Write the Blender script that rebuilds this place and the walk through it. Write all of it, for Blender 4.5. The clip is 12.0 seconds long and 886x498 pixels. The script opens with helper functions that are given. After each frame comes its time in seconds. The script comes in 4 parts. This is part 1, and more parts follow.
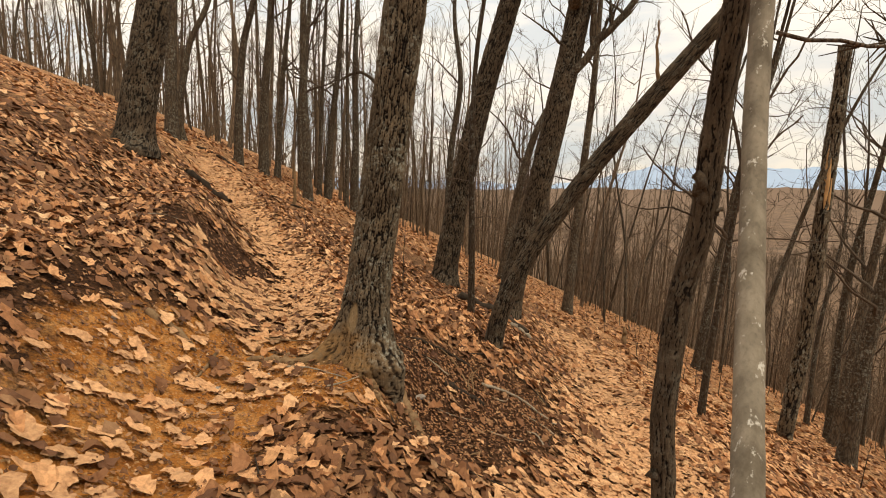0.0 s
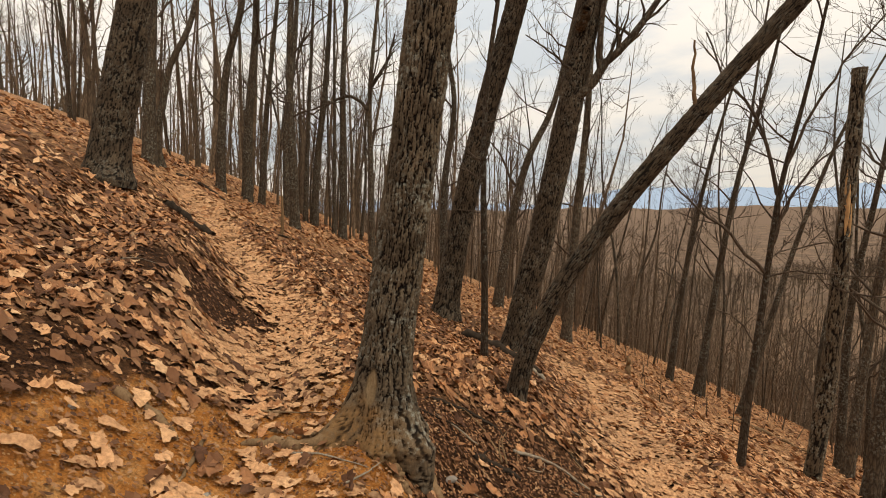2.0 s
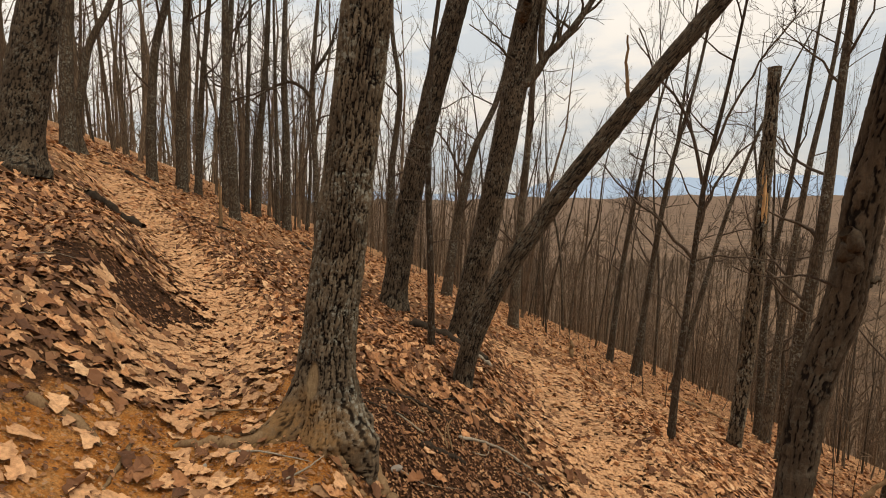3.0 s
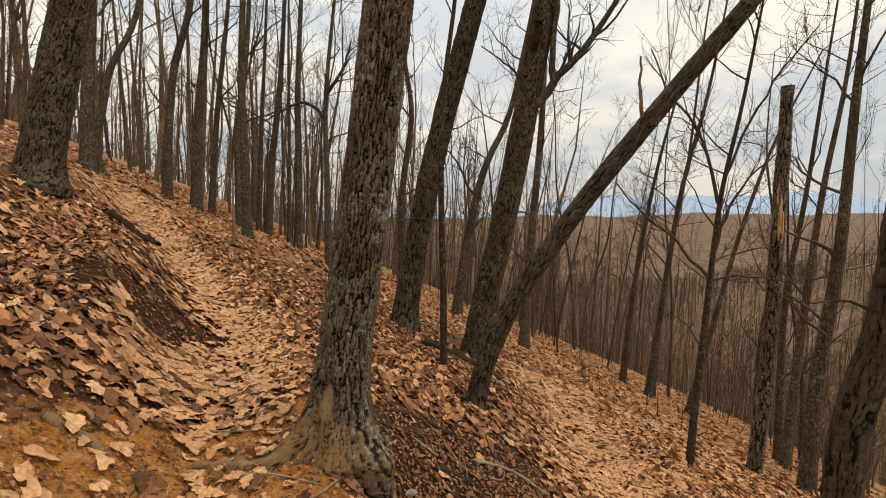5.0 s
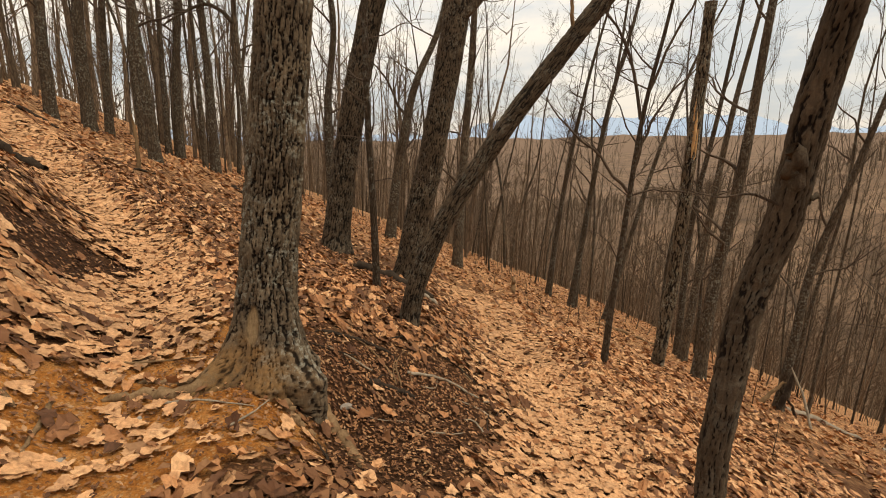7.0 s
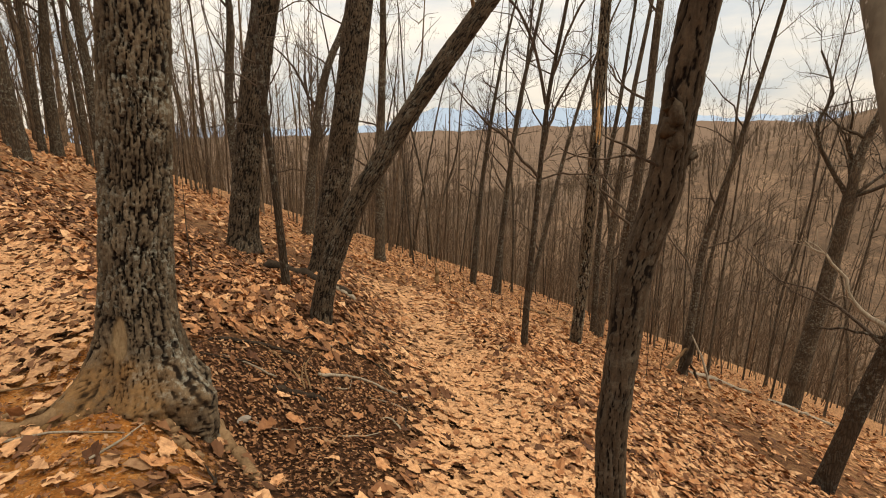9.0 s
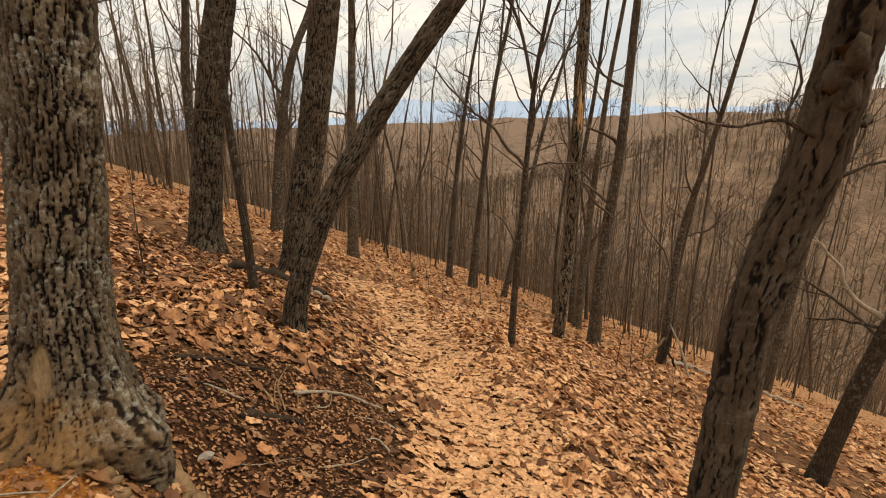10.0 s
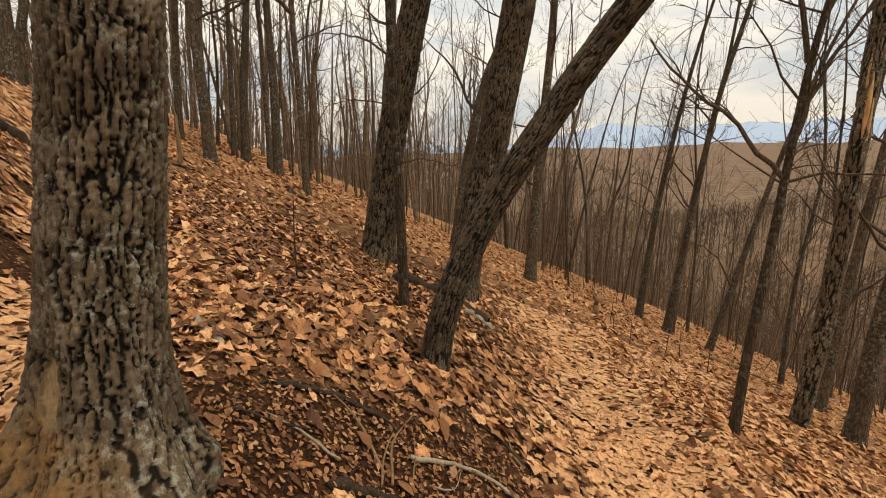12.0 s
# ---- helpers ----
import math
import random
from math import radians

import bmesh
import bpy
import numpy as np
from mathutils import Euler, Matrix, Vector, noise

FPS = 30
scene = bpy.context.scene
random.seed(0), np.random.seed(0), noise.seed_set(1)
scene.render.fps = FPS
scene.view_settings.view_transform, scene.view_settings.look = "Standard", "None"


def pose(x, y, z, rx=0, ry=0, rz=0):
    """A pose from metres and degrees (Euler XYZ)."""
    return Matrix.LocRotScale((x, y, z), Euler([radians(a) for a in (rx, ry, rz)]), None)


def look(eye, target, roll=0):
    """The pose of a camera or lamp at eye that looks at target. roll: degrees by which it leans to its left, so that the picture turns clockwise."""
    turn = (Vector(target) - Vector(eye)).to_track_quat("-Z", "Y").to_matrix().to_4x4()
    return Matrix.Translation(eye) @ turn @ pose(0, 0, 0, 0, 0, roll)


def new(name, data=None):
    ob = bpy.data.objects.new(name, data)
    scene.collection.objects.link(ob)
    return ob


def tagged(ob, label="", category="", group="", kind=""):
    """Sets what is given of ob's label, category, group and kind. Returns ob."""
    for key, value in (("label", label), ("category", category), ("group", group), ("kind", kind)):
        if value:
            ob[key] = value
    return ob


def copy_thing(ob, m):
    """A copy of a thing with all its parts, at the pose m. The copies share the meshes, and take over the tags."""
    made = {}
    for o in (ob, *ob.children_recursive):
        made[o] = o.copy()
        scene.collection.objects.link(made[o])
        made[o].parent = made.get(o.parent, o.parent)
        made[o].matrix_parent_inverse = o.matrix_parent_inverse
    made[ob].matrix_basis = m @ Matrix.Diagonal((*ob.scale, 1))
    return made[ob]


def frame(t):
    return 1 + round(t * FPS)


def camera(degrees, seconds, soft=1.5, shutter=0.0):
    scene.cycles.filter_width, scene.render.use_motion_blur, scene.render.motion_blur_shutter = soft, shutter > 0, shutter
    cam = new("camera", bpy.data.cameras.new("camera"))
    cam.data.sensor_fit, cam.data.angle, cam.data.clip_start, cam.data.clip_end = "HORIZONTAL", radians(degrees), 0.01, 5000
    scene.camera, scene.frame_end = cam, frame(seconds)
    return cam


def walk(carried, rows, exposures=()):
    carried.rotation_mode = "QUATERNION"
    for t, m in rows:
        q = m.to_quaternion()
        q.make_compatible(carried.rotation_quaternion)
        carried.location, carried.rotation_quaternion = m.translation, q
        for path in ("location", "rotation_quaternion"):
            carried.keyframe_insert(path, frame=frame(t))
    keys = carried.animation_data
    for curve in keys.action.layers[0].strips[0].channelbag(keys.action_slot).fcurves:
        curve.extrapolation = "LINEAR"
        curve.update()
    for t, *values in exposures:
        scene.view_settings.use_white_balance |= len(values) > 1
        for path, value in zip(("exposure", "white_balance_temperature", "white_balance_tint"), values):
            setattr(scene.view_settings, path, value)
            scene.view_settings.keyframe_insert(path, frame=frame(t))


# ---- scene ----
cam = camera(87.3, 12.0, soft=1.0)
PATH = [
    (0, (1.119, 0.128, 2.813), (0.649, 2.053, 2.543), -0.1),
    (0.5, (0.878, 0.473, 2.905), (0.309, 2.374, 2.653), 0.1),
    (1, (0.703, 0.589, 2.96), (0.415, 2.556, 2.74), -0.3),
    (1.5, (0.644, 0.618, 2.976), (0.371, 2.594, 2.824), -0.6),
    (2, (0.638, 0.633, 2.957), (0.24, 2.584, 2.776), -0.7),
    (2.5, (0.669, 0.635, 2.934), (0.395, 2.604, 2.714), -0.8),
    (2.7, (0.695, 0.643, 2.942), (0.505, 2.621, 2.711), -0.8),
    (4.3, (0.643, 0.654, 2.964), (0.464, 2.637, 2.781), -0.8),
    (4.5, (0.645, 0.658, 2.959), (0.454, 2.64, 2.765), -0.8),
    (5, (0.641, 0.656, 2.966), (0.418, 2.638, 2.816), -0.8),
    (5.5, (0.661, 0.708, 2.905), (0.647, 2.674, 2.539), -0.9),
    (6, (0.674, 0.728, 2.905), (0.704, 2.683, 2.484), -1.0),
    (6.5, (0.647, 0.748, 2.895), (0.56, 2.683, 2.397), -1.0),
    (7, (0.679, 0.735, 2.896), (0.733, 2.677, 2.422), -1.0),
    (7.2, (0.723, 0.737, 2.895), (0.888, 2.671, 2.413), -1.1),
    (8.8, (0.828, 0.837, 2.833), (1.137, 2.751, 2.344), -1.7),
    (9, (0.847, 0.884, 2.816), (1.21, 2.783, 2.307), -1.8),
    (9.5, (0.776, 1.087, 2.796), (1.2, 2.97, 2.274), -2.0),
    (10, (0.802, 1.307, 2.758), (1.28, 3.171, 2.214), -2.0),
    (10.5, (0.928, 1.585, 2.675), (1.441, 3.428, 2.091), -2.2),
    (11, (0.973, 1.841, 2.555), (1.406, 3.703, 1.967), -2.3),
    (11.5, (1.012, 2.128, 2.481), (1.153, 4.053, 1.957), -2.2),
    (12, (0.984, 2.341, 2.474), (0.697, 4.276, 2.054), -1.9),
]
walk(cam, [(t, look(eye, target, roll)) for t, eye, target, roll in PATH],
     [(0.0, 0.10, 7800, 10), (1.0, 0.09, 7500, 10), (2.5, -0.17, 7350, 10), (5.0, -0.14, 7250, 10), (6.5, 0.02, 7700, 10), (9.5, 0.08, 7700, 10), (12.0, 0.03, 7650, 10)])

# ---- world and light ----
world = bpy.data.worlds.new("overcast_sky")
scene.world = world
world.use_nodes = True


def build_sky(w):
    nt = w.node_tree
    nt.nodes.clear()
    N, L = nt.nodes.new, nt.links.new
    out, bg = N("ShaderNodeOutputWorld"), N("ShaderNodeBackground")
    sky = N("ShaderNodeTexSky")
    sky.sky_type, sky.sun_disc = "NISHITA", False
    sky.sun_elevation, sky.sun_rotation = radians(62), radians(105)
    sky_gain = N("ShaderNodeMix")
    sky_gain.data_type, sky_gain.blend_type = "RGBA", "MULTIPLY"
    sky_gain.inputs[0].default_value = 1.0
    sky_gain.inputs[7].default_value = (0.1, 0.1, 0.1, 1)
    L(sky.outputs[0], sky_gain.inputs[6])
    tc, sep = N("ShaderNodeTexCoord"), N("ShaderNodeSeparateXYZ")
    L(tc.outputs["Generated"], sep.inputs[0])
    # overcast: the zenith is brighter than the horizon
    grad = N("ShaderNodeMapRange")
    grad.inputs[1].default_value, grad.inputs[2].default_value = 0.0, 1.0
    grad.inputs[3].default_value, grad.inputs[4].default_value = SKY_LOW, SKY_HIGH
    L(sep.outputs[2], grad.inputs[0])
    # flat layers of cloud
    flat = N("ShaderNodeMapping")
    flat.inputs["Scale"].default_value = (1.0, 1.0, 3.6)
    L(tc.outputs["Generated"], flat.inputs[0])
    n1 = N("ShaderNodeTexNoise")
    n1.inputs["Scale"].default_value, n1.inputs["Detail"].default_value = 2.6, 7
    n1.inputs["Roughness"].default_value = 0.55
    L(flat.outputs[0], n1.inputs["Vector"])
    ramp = N("ShaderNodeValToRGB")
    ramp.color_ramp.elements[0].position, ramp.color_ramp.elements[0].color = 0.40, (0.72, 0.80, 0.90, 1)
    ramp.color_ramp.elements[1].position, ramp.color_ramp.elements[1].color = 0.57, (1.08, 1.05, 1.02, 1)
    L(n1.outputs[0], ramp.inputs[0])
    mul = N("ShaderNodeVectorMath")
    mul.operation = "SCALE"
    L(ramp.outputs[0], mul.inputs[0])
    L(grad.outputs[0], mul.inputs["Scale"])
    mix = N("ShaderNodeMix")
    mix.data_type = "RGBA"
    mix.inputs[0].default_value = 0.9
    L(sky_gain.outputs[2], mix.inputs[6])
    L(mul.outputs[0], mix.inputs[7])
    L(mix.outputs[2], bg.inputs[0])
    bg.inputs[1].default_value = 1.0
    L(bg.outputs[0], out.inputs[0])


SKY_LOW, SKY_HIGH = 0.80, 1.70
build_sky(world)
sun = new("sun", bpy.data.lights.new("sun", "SUN"))
sun.data.energy, sun.data.angle, sun.data.color = 1.8, radians(22), (1.0, 0.92, 0.80)
sun.matrix_world = look((0, 0, 0), (-0.46, 0.12, -0.88))

# ---- materials ----


class Mat:
    """A small writer of node materials."""

    def __init__(self, name, rough=0.9, spec=0.2):
        self.m = bpy.data.materials.new(name)
        self.m.use_nodes = True
        self.nt = self.m.node_tree
        self.b = self.nt.nodes["Principled BSDF"]
        self.b.inputs["Roughness"].default_value = rough
        self.b.inputs["Specular IOR Level"].default_value = spec

    def n(self, kind, **ins):
        node = self.nt.nodes.new("ShaderNode" + kind)
        for k, v in ins.items():
            node.inputs[k.replace("_", " ")].default_value = v
        return node

    def l(self, a, b):
        self.nt.links.new(a, b)

    def coords(self, scale=(1, 1, 1), kind="Object"):
        tc, mp = self.n("TexCoord"), self.n("Mapping")
        mp.inputs["Scale"].default_value = scale
        self.l(tc.outputs[kind], mp.inputs[0])
        return mp.outputs[0]

    def noise(self, vec, scale, detail=4, rough=0.55):
        t = self.n("TexNoise", Scale=scale, Detail=detail, Roughness=rough)
        self.l(vec, t.inputs["Vector"])
        return t.outputs[0]

    def voronoi(self, vec, scale, feature="F1"):
        t = self.n("TexVoronoi", Scale=scale)
        t.feature = feature
        self.l(vec, t.inputs["Vector"])
        return t

    def ramp(self, fac, stops):
        r = self.n("ValToRGB")
        el = r.color_ramp.elements
        while len(el) < len(stops):
            el.new(0.5)
        for e, (p, c) in zip(el, stops):
            e.position, e.color = p, (*c, 1)
        self.l(fac, r.inputs[0])
        return r.outputs[0]

    def mix(self, fac, a, b, blend="MIX"):
        x = self.n("Mix")
        x.data_type, x.blend_type = "RGBA", blend
        for sock, v in ((x.inputs[0], fac), (x.inputs[6], a), (x.inputs[7], b)):
            if isinstance(v, (int, float)):
                sock.default_value = v
            elif isinstance(v, tuple):
                sock.default_value = (*v, 1)
            else:
                self.l(v, sock)
        return x.outputs[2]

    def math(self, op, a, b=0.0):
        x = self.n("Math")
        x.operation = op
        for sock, v in ((x.inputs[0], a), (x.inputs[1], b)):
            if isinstance(v, (int, float)):
                sock.default_value = v
            else:
                self.l(v, sock)
        return x.outputs[0]

    def span(self, v, a, b, c=0.0, d=1.0):
        x = self.n("MapRange")
        for i, q in enumerate((a, b, c, d)):
            x.inputs[i + 1].default_value = q
        self.l(v, x.inputs[0])
        return x.outputs[0]

    def bump(self, h, strength, dist, under=None):
        x = self.n("Bump", Strength=strength, Distance=dist)
        self.l(h, x.inputs["Height"])
        if under is not None:
            self.l(under, x.inputs["Normal"])
        return x.outputs[0]

    def done(self, col, nor=None):
        self.l(col, self.b.inputs["Base Color"])
        if nor is not None:
            self.l(nor, self.b.inputs["Normal"])
        return self.m


def attribute(m, name):
    a = m.n("Attribute")
    a.attribute_name = name
    return a.outputs["Fac"]


def carved_bark(name, shaded_furrow, ridge, high, lichen=0.5, muddy=0.0):
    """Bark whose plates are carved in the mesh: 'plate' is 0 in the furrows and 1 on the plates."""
    m = Mat(name, 0.92, 0.15)
    v = m.coords()
    plate = attribute(m, "plate")
    fine = m.noise(v, 110, 6, 0.7)
    broad = m.noise(v, 5.5, 5)
    stretched = m.noise(m.coords((75, 75, 13)), 1.0, 5, 0.65)
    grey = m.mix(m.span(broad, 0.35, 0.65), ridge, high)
    grey = m.mix(m.span(stretched, 0.35, 0.7, 0, 0.85), grey, tuple(0.6 * a + 0.4 * b for a, b in zip(shaded_furrow, ridge)))
    # brown inner bark, taken near black so the colour adds the cracks' shade
    col = m.mix(m.span(plate, 0.36, 0.82), shaded_furrow, grey)
    patch = m.span(m.noise(v, 3.4, 3), 0.43, 0.56)
    spots = m.math("MULTIPLY", m.span(m.noise(v, 26, 6, 0.75), 0.51, 0.57), patch)
    spots = m.math("MULTIPLY", m.math("MULTIPLY", spots, m.span(plate, 0.3, 0.75)), lichen)
    col = m.mix(spots, col, m.mix(m.noise(v, 60, 2), (0.30, 0.33, 0.27), (0.50, 0.50, 0.43)))
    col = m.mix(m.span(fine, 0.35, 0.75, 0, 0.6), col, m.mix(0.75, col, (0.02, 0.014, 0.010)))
    # splashed soil on the trodden foot
    mud = m.mix(m.span(m.noise(v, 16, 6, 0.7), 0.3, 0.7), (0.115, 0.060, 0.022), (0.265, 0.148, 0.060))
    mud = m.mix(m.span(plate, 0.1, 0.6, 0.9, 0.0), mud, shaded_furrow)
    splash = m.math("MULTIPLY", attribute(m, "foot"), m.span(m.noise(v, 7, 6, 0.7), 0.3, 0.65, 0.1, 1.15))
    if muddy:
        col = m.mix(m.span(splash, 0.15, 0.62, 0, muddy), col, mud)
        wood = m.mix(m.span(stretched, 0.3, 0.7), (0.19, 0.125, 0.065), (0.33, 0.235, 0.13))
        col = m.mix(attribute(m, "wound"), col, wood)
    return m.done(col, m.bump(fine, 0.7, 0.005, m.bump(stretched, 0.7, 0.008)))


def plain_bark(name, dark, light, scale=1.0, lichen=0.3, many=False):
    """Furrowed bark in relief for trunks a few metres off and beyond."""
    m = Mat(name, 0.92, 0.12)
    v = m.coords((1, 1, 0.2))
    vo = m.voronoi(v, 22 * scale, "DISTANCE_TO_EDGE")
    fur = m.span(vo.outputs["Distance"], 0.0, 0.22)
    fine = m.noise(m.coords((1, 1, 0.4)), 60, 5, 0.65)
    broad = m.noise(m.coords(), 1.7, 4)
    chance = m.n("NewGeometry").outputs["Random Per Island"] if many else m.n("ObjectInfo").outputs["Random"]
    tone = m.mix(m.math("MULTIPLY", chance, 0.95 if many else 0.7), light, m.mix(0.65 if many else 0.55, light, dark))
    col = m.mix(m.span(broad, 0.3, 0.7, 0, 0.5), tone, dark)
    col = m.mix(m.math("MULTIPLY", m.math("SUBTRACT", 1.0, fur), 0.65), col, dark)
    col = m.mix(m.span(fine, 0.35, 0.8, 0, 0.5), col, dark)
    spots = m.math("MULTIPLY", m.span(m.noise(m.coords(), 19, 6, 0.75), 0.51, 0.60), m.span(m.noise(m.coords(), 1.5, 3), 0.38, 0.58))
    col = m.mix(m.math("MULTIPLY", spots, lichen), col, (0.38, 0.39, 0.33))
    return m.done(col, m.bump(fur, 0.8, 0.012, m.bump(fine, 0.6, 0.006)))


# the first colour of each is crack brown with shade painted in
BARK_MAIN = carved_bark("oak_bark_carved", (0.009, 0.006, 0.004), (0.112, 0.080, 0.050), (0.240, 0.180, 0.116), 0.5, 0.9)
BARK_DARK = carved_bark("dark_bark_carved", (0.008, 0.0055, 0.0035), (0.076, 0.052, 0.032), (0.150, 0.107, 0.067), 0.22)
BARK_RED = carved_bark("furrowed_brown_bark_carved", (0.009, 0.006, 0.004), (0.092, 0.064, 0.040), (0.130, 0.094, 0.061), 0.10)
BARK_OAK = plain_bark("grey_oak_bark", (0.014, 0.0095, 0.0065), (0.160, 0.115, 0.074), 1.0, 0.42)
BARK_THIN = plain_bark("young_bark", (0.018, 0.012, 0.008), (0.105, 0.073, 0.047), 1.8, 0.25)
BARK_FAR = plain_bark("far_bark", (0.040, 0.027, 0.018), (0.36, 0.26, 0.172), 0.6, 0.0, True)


def smooth_bark(name, dark, light):
    m = Mat(name, 0.8, 0.25)
    v = m.coords((1, 1, 0.55))
    blot = m.noise(v, 14, 5, 0.6)
    fine = m.noise(v, 130, 4)
    col = m.mix(m.span(blot, 0.35, 0.65), dark, light)
    col = m.mix(m.span(m.noise(v, 45, 4, 0.7), 0.60, 0.66, 0, 0.85), col, (0.52, 0.49, 0.42))
    col = m.mix(m.span(fine, 0.5, 0.8, 0, 0.4), col, tuple(c * 0.5 for c in dark))
    return m.done(col, m.bump(fine, 0.3, 0.002, m.bump(blot, 0.3, 0.006)))


BARK_PALE = smooth_bark("smooth_pale_bark", (0.105, 0.083, 0.056), (0.245, 0.205, 0.150))
TWIG = plain_bark("twig_bark", (0.045, 0.031, 0.022), (0.17, 0.125, 0.088), 2.5, 0.0)


def worn_wood(name, a, b):
    m = Mat(name, 0.9, 0.1)
    grain = m.noise(m.coords((70, 70, 5)), 1.0, 5, 0.6)
    broad = m.noise(m.coords(), 9, 4)
    col = m.mix(m.span(grain, 0.3, 0.7), a, b)
    col = m.mix(m.span(broad, 0.4, 0.75, 0, 0.6), col, tuple(c * 0.45 for c in a))
    return m.done(col, m.bump(grain, 0.6, 0.005))


WOOD_GREY = worn_wood("weathered_dead_wood", (0.20, 0.16, 0.115), (0.38, 0.32, 0.24))
WOOD_BLACK = worn_wood("rotten_dark_wood", (0.018, 0.013, 0.009), (0.062, 0.044, 0.030))
WOOD_RAW = worn_wood("bare_orange_wood", (0.42, 0.22, 0.09), (0.62, 0.40, 0.20))
WOOD_ROOT = worn_wood("trodden_root", (0.150, 0.092, 0.046), (0.27, 0.170, 0.092))


def leaf_material(name, single, pale=0.0, rotten=0.0):
    m = Mat(name, 0.72, 0.25)
    chance = m.n("ObjectInfo").outputs["Random"] if single else m.n("NewGeometry").outputs["Random Per Island"]
    tone = m.ramp(chance, [
        (0.0, (0.060, 0.025, 0.012)), (0.24, (0.18, 0.077, 0.032)), (0.47, (0.36, 0.160, 0.066)),
        (0.74, (0.56, 0.272, 0.117)), (0.93, (0.68, 0.380, 0.188)), (1.0, (0.72, 0.45, 0.24))])
    # dark rot tint; in the under layer it also paints gap shade
    if rotten:
        tone = m.mix(rotten, tone, (0.055, 0.024, 0.010))
    if pale:
        tone = m.mix(pale, tone, (0.68, 0.385, 0.190))
    v = m.coords()
    n1, n2 = m.noise(v, 38, 4), m.noise(v, 140, 3)
    col = m.mix(m.span(n1, 0.42, 0.72, 0, 0.62), tone, (0.15, 0.060, 0.026))
    col = m.mix(m.span(n2, 0.35, 0.8, 0, 0.25), col, (0.12, 0.055, 0.026))
    return m.done(col, m.bump(n2, 0.35, 0.003, m.bump(n1, 0.4, 0.006)))


LEAF = leaf_material("dry_oak_leaf", False)
LEAF_ONE = leaf_material("dry_oak_leaf_single", True)
LEAF_OLD = leaf_material("rotten_leaf", False, 0.0, 0.42)
# old leaves, darkened further so their colour shades the gaps in the litter
LEAF_UNDER = leaf_material("gap_shaded_old_leaf", False, 0.0, 0.62)
LEAF_TROD = leaf_material("trodden_leaf", False, 0.68)


def ground_material():
    m = Mat("leaf_litter_and_red_soil", 0.95, 0.12)
    v = m.coords()
    soil_at = attribute(m, "soil")
    near = attribute(m, "near")
    warp = m.n("Mix")
    warp.data_type = "VECTOR"
    warp.inputs[0].default_value = 0.05
    m.l(v, warp.inputs[4])
    t = m.n("TexNoise", Scale=14, Detail=3)
    m.l(v, t.inputs["Vector"])
    m.l(t.outputs["Color"], warp.inputs[5])
    w = warp.outputs[1]
    cells = m.voronoi(w, 12.0)
    sepc = m.n("SeparateColor")
    m.l(cells.outputs["Color"], sepc.inputs[0])
    litter = m.ramp(sepc.outputs[0], [(0.0, (0.12, 0.052, 0.025)), (0.3, (0.29, 0.135, 0.060)), (0.65, (0.44, 0.225, 0.10)), (1.0, (0.56, 0.33, 0.165))])
    edge = m.voronoi(w, 12.0, "DISTANCE_TO_EDGE").outputs["Distance"]
    litter = m.mix(m.span(edge, 0.0, 0.10, 0.75, 0.0), litter, (0.075, 0.038, 0.02))
    # ground below the loose leaves: shade of their gaps is put into this colour
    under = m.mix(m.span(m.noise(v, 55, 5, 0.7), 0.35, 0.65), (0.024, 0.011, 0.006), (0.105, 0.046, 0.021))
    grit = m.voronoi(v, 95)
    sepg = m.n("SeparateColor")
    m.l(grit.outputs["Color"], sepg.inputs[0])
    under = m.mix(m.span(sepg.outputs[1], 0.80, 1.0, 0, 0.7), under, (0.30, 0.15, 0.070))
    soil = m.ramp(m.noise(v, 5.5, 6, 0.65), [(0.3, (0.25, 0.082, 0.018)), (0.5, (0.48, 0.185, 0.042)), (0.72, (0.63, 0.32, 0.115))])
    crumbs = m.noise(v, 75, 5, 0.7)
    soil = m.mix(m.span(crumbs, 0.45, 0.62, 0, 0.6), soil, (0.15, 0.060, 0.020))
    soil = m.mix(m.span(sepg.outputs[0], 0.82, 1.0, 0, 0.8), soil, (0.50, 0.31, 0.15))
    clods = m.noise(v, 22, 6, 0.7)
    soil = m.mix(m.span(clods, 0.48, 0.66, 0, 0.42), soil, (0.17, 0.066, 0.020))
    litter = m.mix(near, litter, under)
    mould = m.mix(m.span(m.noise(v, 40, 5, 0.7), 0.4, 0.7), (0.020, 0.009, 0.0045), (0.115, 0.050, 0.020))
    litter = m.mix(m.span(m.math("ADD", attribute(m, "humus"), m.span(m.noise(v, 9, 5, 0.7), 0.2, 0.8, -0.3, 0.3)), 0.3, 0.6), litter, mould)
    ragged = m.math("ADD", soil_at, m.span(m.noise(v, 8, 6, 0.7), 0.2, 0.8, -0.35, 0.35))
    col = m.mix(m.span(ragged, 0.38, 0.62), litter, soil)
    # brown winter woods cover the far slopes
    far = attribute(m, "far")
    woods = m.ramp(m.noise(m.coords((0.05, 0.05, 0.05)), 1.0, 9, 0.7), [(0.32, (0.070, 0.048, 0.032)), (0.5, (0.17, 0.108, 0.068)), (0.68, (0.30, 0.195, 0.122))])
    woods = m.mix(m.span(m.noise(m.coords((0.9, 0.9, 0.25)), 1.0, 4, 0.7), 0.38, 0.62, 0, 0.75), woods, (0.085, 0.058, 0.040))
    col = m.mix(far, col, woods)
    h = m.math("ADD", m.math("MULTIPLY", crumbs, 0.7), m.math("MULTIPLY", edge, 2.0))
    return m.done(col, m.bump(h, 0.9, 0.03))


GROUND = ground_material()


